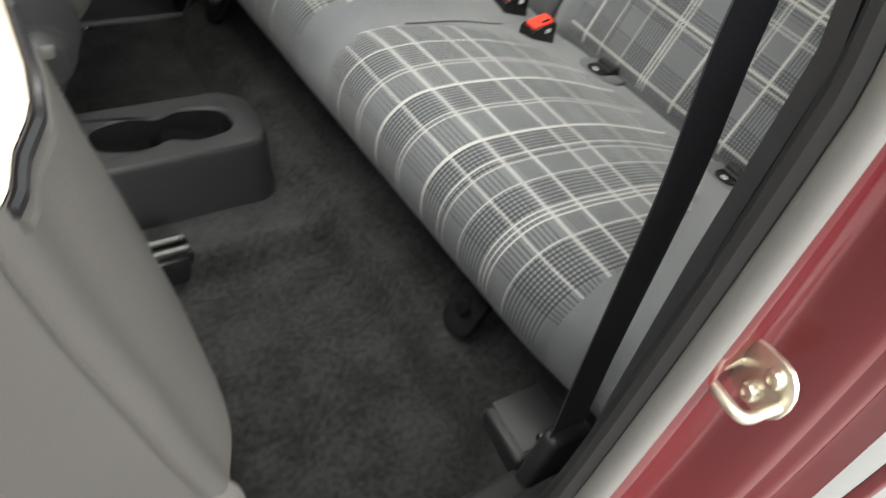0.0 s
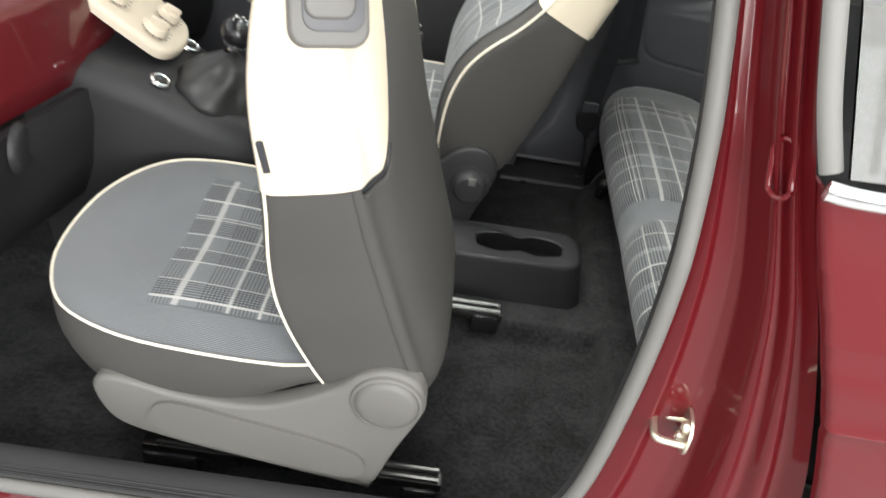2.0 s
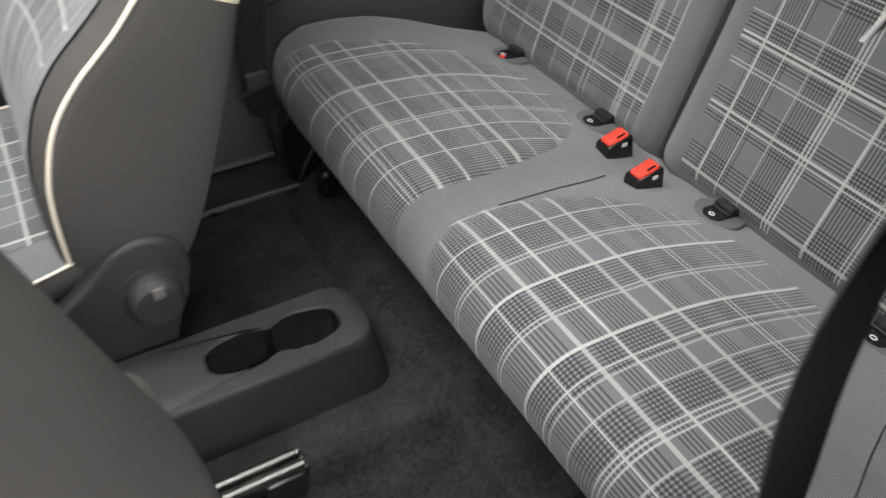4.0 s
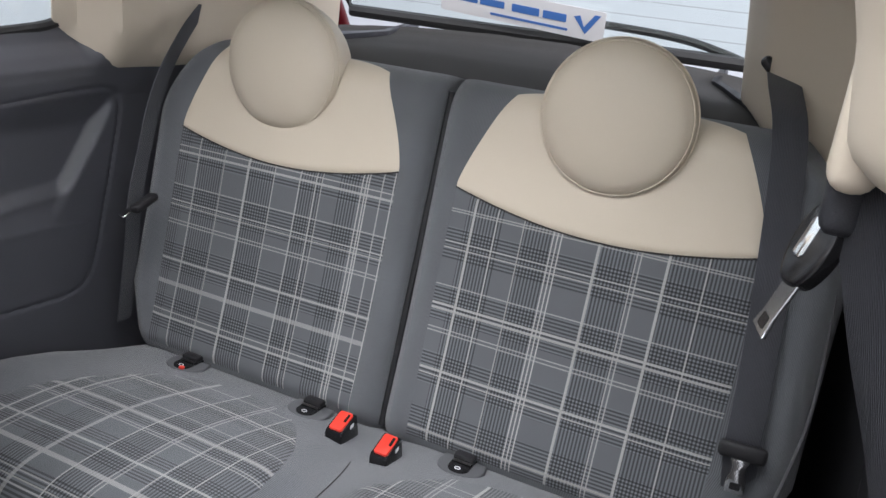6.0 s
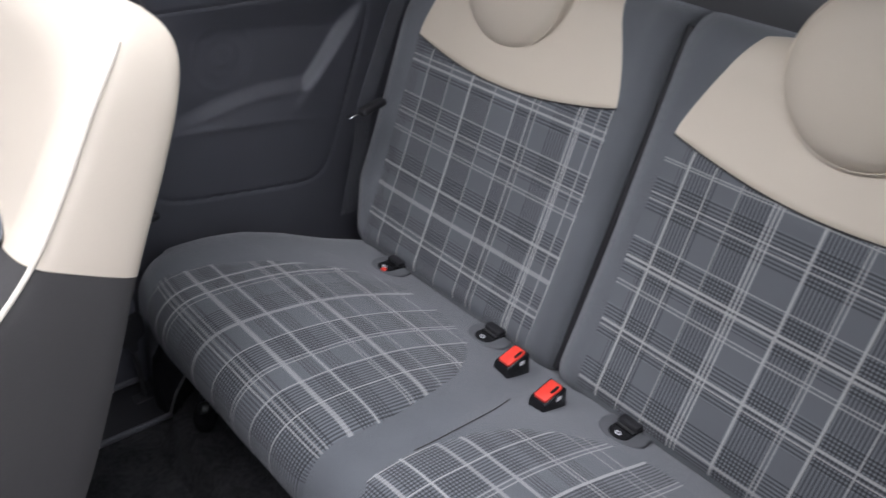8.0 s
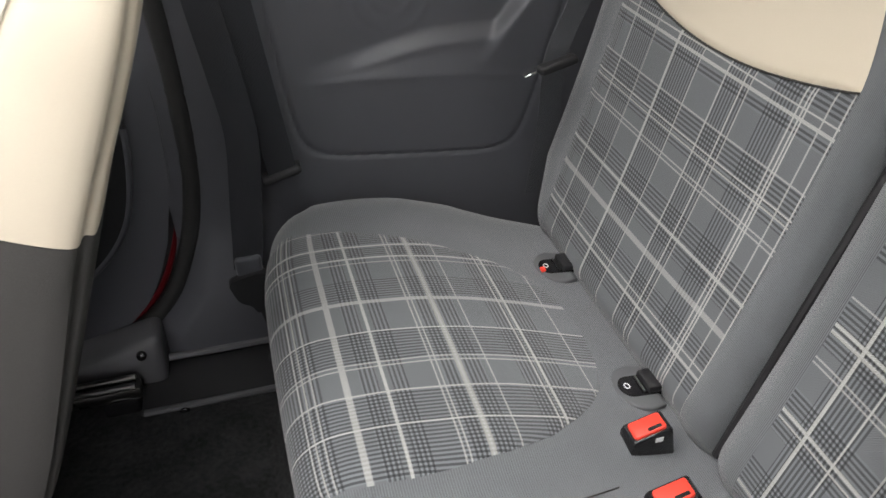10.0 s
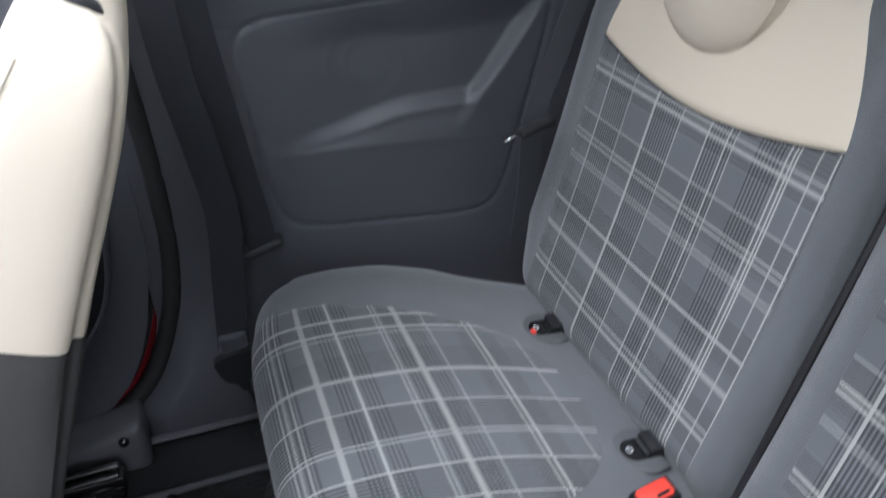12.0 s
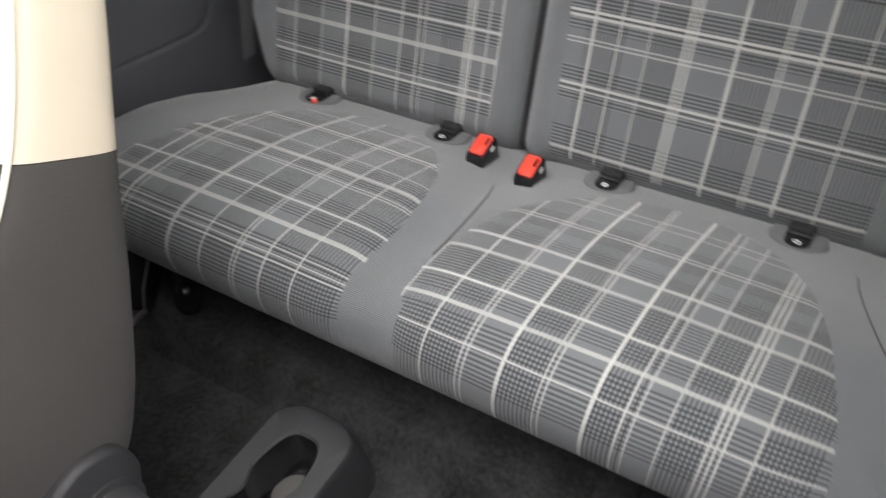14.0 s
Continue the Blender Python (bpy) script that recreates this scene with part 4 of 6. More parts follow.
# rear belts of the bench
for s, gx, gy, gz in ((1, 0.028, 0.552, 0.738), (-1, 0.042, -0.531, 0.618)):
    belt = thing("rear_seat_belt", "black webbing rear seat belt threaded beside the backrest", "seat belt", (0.1, s * 0.55, 0.45), "rear seat belts")
    if s > 0:
        run = curve_pts([(0.235, 0.572, 1.075), (0.195, 0.578, 1.035), (0.142, 0.584, 0.965), (0.108, 0.586, 0.90), (0.078, 0.585, 0.82), (0.040, 0.575, gz), (0.045, 0.600, 0.62), (0.040, 0.625, 0.47)], 8)
    else:
        run = curve_pts([(0.318, -0.458, 1.092), (0.250, -0.468, 1.078), (0.180, -0.487, 1.04), (0.152, -0.500, 0.97), (0.114, -0.513, 0.86), (0.086, -0.522, 0.76), (0.058, -0.528, 0.68), (gx, gy, gz), (0.05, -0.540, 0.54), (0.07, -0.548, 0.45)], 8)
    wide = 0.047 if s < 0 else 0.040
    tw = Vector((0.25, -0.97, 0)) if s < 0 else Vector((-0.95, -0.12, 0.1))

    def web(a, b):
        p_ = run[min(int(round(a * (len(run) - 1))), len(run) - 1)]
        return p_ + tw.normalized() * wide * (b - 0.5) + Vector((-0.003 * math.sin(math.pi * b), 0, 0))

    part("webbing", thicken(grid(web, len(run) - 1, 6, lambda a, b: (0.046 * b, a)), 0.0014), lit_webbing, belt)
    if s > 0:
        part("tongue_plate", rbox((gx, gy - 0.012, gz), (0.066, 0.020, 0.014), 0.005, 3, (0, -8, 12)), black_plastic, belt)
        part("tongue", rbox((gx - 0.042, gy - 0.008, gz - 0.010), (0.022, 0.014, 0.003), 0.001, 1, (0, -20, 0)), chrome, belt)
    else:
        part("tongue_plate", rbox((gx - 0.012, gy - 0.002, gz), (0.016, 0.064, 0.024), 0.007, 3, (0, 16, 4)), black_plastic, belt)
        prong = [(-0.014, 0), (-0.009, -0.012), (-0.009, -0.022), (-0.013, -0.030), (-0.013, -0.050), (0.013, -0.050), (0.013, -0.030), (0.009, -0.022), (0.009, -0.012), (0.014, 0)]
        m = frame_at((gx - 0.016, gy - 0.002, gz - 0.008), (0.1, -1, 0), (0.25, 0, 1))
        part("tongue", prism(prong, 0.003, m, 0.0008), chrome, belt, "polished steel belt tongue")
        part("tongue_hole", prism(rounded(0.014, 0.010, 0.002), 0.0008, m @ pose(0, -0.040, 0.0028), 0), gloss_black, belt)
        low = curve_pts([(0.19, -0.585, 0.95), (0.15, -0.600, 0.80), (0.09, -0.605, 0.66), (0.02, -0.58, 0.52), (-0.02, -0.555, 0.44)], 8)
        part("webbing", tube(low, 0.016, 8, False, 0.14, (0, 1, 0)), lit_webbing, belt)

# ---- roof, tailgate, windscreen ----
def roof_pt(a, b):
    x, y = -1.55 + 1.95 * a, -0.60 + 1.2 * b
    return (x, y, 1.445 - 0.16 * ((x + 0.75) / 1.15) ** 2 * (1 if x > -0.75 else 0.8) - 0.085 * (y / 0.6) ** 2)


# the roof is out of view; this glazed opening is added to light the cabin
def roof_hole(x, y):
    return -1.25 < x < -0.16 and abs(y) < 0.49


bm = grid(roof_pt, 64, 36)
bmesh.ops.delete(bm, geom=[f for f in bm.faces if roof_hole(*f.calc_center_median()[:2])], context="FACES")
roof = tagged(part("ceiling", thicken(bm, 0.03), headlining), "pale cloth headlining out of view, round a glazed hole added for light", "ceiling", kind="structure")


def roof_glass(a, b):
    x, y = -1.29 + 1.17 * a, -0.53 + 1.06 * b
    v = roof_pt((x + 1.55) / 1.95, (y + 0.6) / 1.2)
    return (v[0], v[1], v[2] + 0.04)


pane = part("pane", thicken(grid(roof_glass, 12, 8), 0.005), glass, roof)
pane.visible_shadow = False
shelf = part("wall_rear", thicken(grid(lambda a, b: (0.235 + 0.46 * a, -0.52 + 1.04 * b, lerp([(0, 0.985), (0.35, 1.03), (0.75, 1.045), (0.80, 1.058), (1, 1.03)], a) - 0.03 * (2 * b - 1) ** 2 + 0.002 * noise.noise(Vector((a * 9, b * 22, 1)))), 26, 30), 0.012), dark_cloth)
tagged(shelf, "black felt parcel shelf behind the rear seat", "parcel shelf", kind="structure")
tail = part("window_3", tube([(0.63 - 0.10 * k, y, 1.062 + 0.33 * k) for y, k in ((-0.49, 0.0), (0.49, 0.0), (0.50, 0.12), (0.44, 1.0), (-0.44, 1.0), (-0.50, 0.12))], 0.014, 8, True), rubber)
tagged(tail, "sloping rear window in a black seal", "window", kind="structure")
bm = bmesh.new()
bm.faces.new([bm.verts.new(v) for v in ((0.63, -0.49, 1.062), (0.63, 0.49, 1.062), (0.53, 0.44, 1.39), (0.53, -0.44, 1.39))])
pane = part("pane", thicken(bm, 0.004), glass, tail)
pane.visible_shadow = False
for k in range(9):
    z = 1.10 + 0.028 * k
    x = 0.6235 - 0.10 * (z - 1.062) / 0.33 - 0.003
    part("heater_wire", tube([(x, -0.45, z), (x, 0.45, z)], 0.00035, 4), grey_plastic, tail)
part("wiper", tube(curve_pts([(0.66, 0.02, 1.100), (0.66, -0.105, 1.099), (0.66, -0.243, 1.092), (0.66, -0.333, 1.075), (0.66, -0.391, 1.058)], 6), 0.008, 8), rubber, tail, "black rear wiper arm")
# hatch side frames
for s in (1, -1):
    tagged(part("trim", tube(curve_pts([(0.42, s * 0.55, 1.36), (0.55, s * 0.55, 1.2), (0.66, s * 0.55, 1.06), (0.70, s * 0.54, 0.98)], 6), 0.018, 10), red_paint), "dark red painted tailgate frame", "tailgate", kind="structure")

# dealer strip on the rear window: brand words drawn as plain shapes
strip = thing("window_sticker", "white dealer strip stuck inside the rear window", "sticker", (0.60, 0.07, 1.10))
m = frame_at((0.598, 0.07, 1.110), (0, -1, -0.07), (-0.29, 0, 1))
part("sheet", prism(rounded(0.36, 0.062, 0.003), 0.001, m, 0), label_white, strip)
tick = [(0.115, 0.012), (0.128, 0.016), (0.138, -0.006), (0.158, 0.022), (0.170, 0.022), (0.142, -0.020)]
part("emblem", prism(tick, 0.0006, m @ pose(0, 0, 0.0011), 0), label_blue, strip, "blue tick shaped emblem")
for cx, w, cy, h in ((0.075, 0.050, 0.004, 0.016), (0.012, 0.060, 0.004, 0.016), (-0.062, 0.055, 0.004, 0.014), (-0.120, 0.050, 0.004, 0.014), (0.02, 0.17, -0.018, 0.005)):
    part("lettering", prism(rounded(w, h, 0.002), 0.0006, m @ pose(cx, cy, 0.0011), 0), label_blue, strip)

# ---- near door opening: seal, jamb, outer skin ----
APERTURE = [(-1.75, 0.330), (-1.2, 0.328), (-0.90, 0.328), (-0.76, 0.334), (-0.685, 0.356), (-0.632, 0.41), (-0.600, 0.50), (-0.586, 0.62), (-0.580, 0.78), (-0.586, 0.93), (-0.604, 1.08), (-0.632, 1.22), (-0.68, 1.33), (-0.80, 1.40), (-1.1, 1.43), (-1.5, 1.40)]
SHUT = [(-1.75, 0.20), (-1.2, 0.20), (-0.80, 0.215), (-0.58, 0.25), (-0.44, 0.32), (-0.385, 0.42), (-0.370, 0.55), (-0.390, 0.67), (-0.428, 0.79), (-0.470, 0.90), (-0.530, 1.05), (-0.580, 1.22), (-0.64, 1.36), (-0.80, 1.445), (-1.1, 1.475), (-1.5, 1.445)]


def tumble(z):
    return lerp([(0.2, 0.0), (0.9, 0.0), (1.05, 0.02), (1.22, 0.06), (1.40, 0.12), (1.5, 0.14)], z)


seal_line = [Vector((x, -0.712 + tumble(z), z)) for x, _, z in curve_pts([(x, 0, z) for x, z in APERTURE], 8)]
shut_line = [Vector((x, -0.802 + tumble(z), z)) for x, _, z in curve_pts([(x, 0, z) for x, z in SHUT], 8)]
seal = part("door_seal", tube(seal_line, 0.0105, 10, False, 1.0, (0, 1, 0)), grey_rubber)
tagged(seal, "grey rubber door seal round the door opening", "door seal", kind="structure")
part("lip", tube([v + Vector((0.0, 0.016, 0.0)) for v in seal_line], 0.010, 8, False, 1.0, (0, 1, 0)), rubber, seal, "black inner lip")
JAMB = [(0.0, 0.0), (0.05, -0.05), (0.12, 0.03), (0.18, 0.10), (0.24, 0.02), (0.42, 0.03), (0.51, 0.10), (0.57, 0.44), (0.61, 0.60), (0.65, 0.66), (0.69, 0.58), (0.74, 0.60), (0.79, 0.76), (0.83, 0.80), (0.87, 0.72), (0.92, 0.76), (0.96, 0.88), (1.0, 1.0)]


def jamb_pt(a, b):
    i = min(int(round(b * (len(seal_line) - 1))), len(seal_line) - 1)
    p_, q_ = seal_line[i], shut_line[i]
    k = lerp(JAMB, a)
    return Vector((p_.x + (q_.x - p_.x) * a, p_.y + (q_.y - p_.y) * k, p_.z + (q_.z - p_.z) * a))


bm = grid(jamb_pt, 80, len(seal_line) - 1)
bmesh.ops.smooth_vert(bm, verts=[v for v in bm.verts if not v.is_boundary], factor=0.4, use_axis_x=True, use_axis_y=True, use_axis_z=True)
jamb = tagged(part("door_jamb", bm, red_paint), "glossy dark red painted door jamb", "door jamb", kind="structure")


def skin_pt(a, b):
    i = int(round(24 + b * (len(shut_line) - 1 - 24 - 40)))
    q_ = shut_line[i]
    x = q_.x + (0.75 - q_.x) * a ** 1.5
    z = q_.z + (min(max(q_.z, 0.22), 1.035) - q_.z) * min(1, a * 8)
    crease = 0.006 * (1 / (1 + math.exp(-(z - 0.868) / 0.004))) - 0.004
    roll = 0.012 * max(0, 1 - a * 26) ** 2
    return (x, -0.806 - 0.005 * math.exp(-((z - 0.805) / 0.006) ** 2) - 0.022 * math.sin(math.pi * min(max((z - 0.2) / 0.9, 0), 1)) - 0.02 * a * (1 - a) + tumble(z) + crease + roll, z)


skin = tagged(part("body_side_panel", thicken(grid(skin_pt, 60, 80), 0.003), red_paint), "glossy dark red rear body side panel", "body panel", kind="structure")
mould = curve_pts([(-0.527, -0.800, 1.050), (-0.45, -0.806, 1.049), (-0.1, -0.81, 1.058), (0.35, -0.80, 1.07)], 8)
part("chrome_moulding", tube(mould, 0.010, 12, False, 0.55, (0, 1, 0)), chrome, skin, "polished waist moulding")
part("window_frame", tube(curve_pts([(-0.522, -0.785, 1.06), (-0.545, -0.772, 1.12), (-0.572, -0.745, 1.22), (-0.60, -0.70, 1.34)], 8), 0.010, 10, False, 0.5, (0, 1, 0)), grey_rubber, skin, "grey rubber window frame strip")
bm = bmesh.new()
bm.faces.new([bm.verts.new(v) for v in ((-0.51, -0.792, 1.06), (0.30, -0.795, 1.08), (0.2, -0.69, 1.36), (-0.585, -0.69, 1.36))])
part("pane", thicken(bm, 0.004), dark_glass, skin)
# pressed slot in the jamb beside the window
m = frame_at((-0.545, -0.751, 1.040), (0.15, -0.26, -0.95), (0.60, -0.70, 0.40))
loop = [m @ Vector((x, y, 0.003)) for x, y in rounded(0.054, 0.022, 0.010, 5)]
part("pressing", tube(loop, 0.0028, 8, True), red_paint, jamb)

# striker: a plate facing the front of the car with a squared wire loop
striker = thing("door_striker", "zinc plated door striker loop bolted to the red jamb", "striker", (-0.50, -0.735, 0.655))
m = frame_at((-0.509, -0.734, 0.670), (-0.15, -1.0, 0.0), (0.0, 0.0, 1))
plate_outline = curve_pts([(-0.024, 0.016, 0), (-0.006, 0.024, 0), (0.014, 0.024, 0), (0.026, 0.010, 0), (0.026, -0.012, 0), (0.014, -0.024, 0), (-0.008, -0.024, 0), (-0.024, -0.014, 0)], 2, True)
part("plate", prism([(p_.x, p_.y) for p_ in plate_outline], 0.004, m, 0.001), zinc, striker)
wire = curve_pts([(-0.021, -0.004, 0.003), (-0.021, -0.004, 0.020), (-0.0205, -0.004, 0.033), (-0.015, -0.004, 0.0385), (0.0, -0.004, 0.0395), (0.015, -0.004, 0.0385), (0.0205, -0.004, 0.033), (0.021, -0.004, 0.020), (0.021, -0.004, 0.003)], 6)
part("loop", tube([m @ p_ for p_ in wire], 0.0046, 12), zinc, striker, "bright wire loop")
wm_ = m @ frame_at((-0.0235, 0.0, 0.002), (0, 0, 1), (0, 1, 0))
part("web", prism([(0.0, -0.014), (0.020, -0.010), (0.036, -0.009), (0.040, 0.000), (0.028, 0.014), (0.0, 0.022)], 0.004, wm_, 0.0008), zinc, striker, "flat inner arm of the loop")
for x, y in ((0.008, 0.012), (0.0, -0.013)):
    part("bolt", lathe([(0.0008, 0.0055), (0.003, 0.0052), (0.0032, 0.007), (0.0062, 0.0065), (0.0078, 0.004), (0.008, 0.0)], m @ pose(x, y, 0.004), 16), zinc, striker)

# near pillar inner trim beside the seal, and the sill plate with its ribs
def near_trim(a, b):
    i = min(int(round(b * (len(seal_line) - 1))), len(seal_line) - 1)
    p_ = seal_line[i]
    inn = Vector((p_.x + 0.030, -0.684 + 0.9 * tumble(p_.z), p_.z))
    if p_.z > 1.3:
        inn = Vector((p_.x, p_.y + 0.05, p_.z + 0.02))
    if p_.x < -0.68 and p_.z < 0.5:
        inn = Vector((p_.x + 0.01, -0.652, p_.z + 0.006))
    o = p_ + Vector((0.004, 0.020, 0.002))
    return o.lerp(inn, a) + Vector((0, 0.006 * math.sin(math.pi * a), 0.003 * math.sin(math.pi * a)))


tagged(part("trim", thicken(grid(near_trim, 10, len(seal_line) - 1), 0.006), black_plastic), "black plastic trim lining the door opening", "door trim", kind="structure")
for s in (1, -1):
    sill = thing("sill_plate", "black ribbed plastic sill plate along the door opening", "sill plate", (-1.3, s * 0.68, 0.32), "sill plates")
    part("plate", rbox((-1.30, s * 0.680, 0.322), (0.86, 0.052, 0.030), 0.010, 3), black_plastic, sill)
    for k in range(6):
        y = 0.661 + 0.0075 * k
        part("rib", tube([(-1.70, s * y, 0.3375), (-0.915 - 0.004 * abs(k - 2.5), s * y, 0.3375)], 0.0020, 6, False, 0.8), black_plastic, sill)
    part("inner_wall", rbox((-1.15 if s < 0 else -1.30, s * 0.655, 0.265), (1.15 if s < 0 else 0.85, 0.012, 0.13), 0.005, 2), black_plastic, sill)

# far door, closed: trim, armrest, seal
door = thing("front_door", "closed dark grey door trim with curved armrest and red painted edge", "car door", (-1.1, 0.7, 0.35))


def door_pt(a, b):
    z = 0.24 + 0.78 * b
    edge_x = lerp([(0.24, -0.82), (0.262, -0.72), (0.30, -0.675), (0.338, -0.638), (0.39, -0.61), (0.447, -0.588), (0.558, -0.562), (0.67, -0.557), (0.9, -0.565), (1.03, -0.58)], z)
    x = -1.9 + (edge_x + 1.9) * (1 - (1 - a) ** 1.8)
    return (x, 0.700, z)


POCKET_RIM = curve_pts([(-1.05, 0, 0.352), (-0.90, 0, 0.355), (-0.80, 0, 0.368), (-0.735, 0, 0.398), (-0.682, 0, 0.440), (-0.641, 0, 0.500), (-0.618, 0, 0.580), (-0.609, 0, 0.68), (-0.622, 0, 0.78), (-0.68, 0, 0.84)], 6)


def pocket_pt(a, b):
    q = POCKET_RIM[min(int(round(b * (len(POCKET_RIM) - 1))), len(POCKET_RIM) - 1)]
    x = q.x + (-1.05 - q.x) * a
    return (x, 0.6765 + 0.002 * ease(a * 12), q.z + (0.60 - q.z) * a)


part("trim_panel", thicken(grid(door_pt, 60, 60), 0.02), soft_black, door, "black plastic trim panel")
# flat dark panel stands in for the shade inside the pocket recess
pocket = part("door_pocket_shade", thicken(grid(pocket_pt, 24, len(POCKET_RIM) - 1), 0.002), black_plastic, door, "flat dark panel standing for the shaded door pocket")
part("rim", tube([Vector((q.x, 0.677, q.z)) for q in POCKET_RIM], 0.0055, 8), soft_black, pocket, "rounded pocket rim")
edge = curve_pts([(-0.90, 0.70, 0.252), (-0.765, 0.70, 0.255), (-0.685, 0.70, 0.272), (-0.612, 0.70, 0.338), (-0.563, 0.70, 0.447), (-0.540, 0.70, 0.558), (-0.535, 0.695, 0.67), (-0.537, 0.69, 0.79), (-0.550, 0.665, 1.0), (-0.58, 0.62, 1.28)], 8)
part("painted_edge", tube([v + Vector((-0.010, 0.004, 0.004)) for v in edge], 0.005, 8), red_paint, door, "dark red painted edge")
tagged(part("door_seal", tube([v + Vector((0.010, -0.008, 0)) for v in edge], 0.015, 10), rubber), "black rubber door seal round the door opening", "door seal", kind="structure")
bm = bmesh.new()
bm.faces.new([bm.verts.new(v) for v in ((-1.85, 0.70, 1.0), (-0.63, 0.69, 1.02), (-0.66, 0.60, 1.38), (-1.45, 0.60, 1.38))])
door_glass = part("window_glass", thicken(bm, 0.004), glass, door)
door_glass.visible_shadow = False

# added dark sheet: keeps the door gap black where red skin would show
tagged(part("gap_blackout", thicken(grid(lambda a, b: (-1.80 + 1.32 * a, 0.742, 0.17 + 0.55 * b), 8, 6), 0.004), rubber), "black sheet added behind the door gap to hide the red skin", "sill trim", kind="structure")

# far outer skin, closing the cabin
tagged(part("body_side_far", thicken(grid(lambda a, b: (-2.2 + 2.95 * a, 0.80 - 0.012 * math.cos(math.pi * b), 0.18 + 0.74 * b), 12, 8), 0.004), red_paint), "glossy dark red body side panel", "body panel", kind="structure")
tagged(part("bulkhead", thicken(grid(lambda a, b: (-2.18 + 0.2 * a, -0.72 + 1.44 * b, 0.30 + 0.66 * a), 6, 6), 0.02), soft_black), "black felt bulkhead ahead of the footwells", "bulkhead", kind="structure")
tagged(part("hatch_wall", thicken(grid(lambda a, b: (0.70, -0.56 + 1.12 * b, 0.20 + 0.82 * a), 6, 6), 0.02), soft_black), "black tailgate lining", "tailgate", kind="structure")


# ---- front seats ----
front_plaid = plaid(
    "checked_cloth_front", (-0.30, 0.30),
    [(-0.158, 0.005, 0.8), (-0.118, 0.003, 0.65), (-0.111, 0.003, 0.65), (-0.066, 0.006, 0.8), (-0.030, 0.003, 0.6), (0.010, 0.006, 0.8), (0.052, 0.003, 0.65), (0.059, 0.003, 0.65), (0.100, 0.006, 0.8), (0.148, 0.004, 0.7)],
    [(-0.158, -0.118), (-0.064, -0.030), (0.012, 0.052), (0.102, 0.148)],
    (-0.4, 0.8),
    [(-0.352, 0.003, 0.6), (-0.333, 0.011, 0.75), (-0.300, 0.003, 0.65), (-0.255, 0.003, 0.6), (-0.215, 0.004, 0.85), (-0.208, 0.004, 0.85), (-0.201, 0.004, 0.85), (-0.165, 0.003, 0.7), (-0.125, 0.006, 0.75), (-0.080, 0.0045, 0.7), (0.10, 0.0045, 0.75), (0.155, 0.0060, 0.75), (0.20, 0.0040, 0.7), (0.25, 0.0065, 0.75), (0.30, 0.0040, 0.7)],
    [(-0.37, -0.340), (-0.300, -0.262), (-0.250, -0.217), (-0.195, -0.165), (-0.12, -0.08), (0.10, 0.15), (0.20, 0.25)])


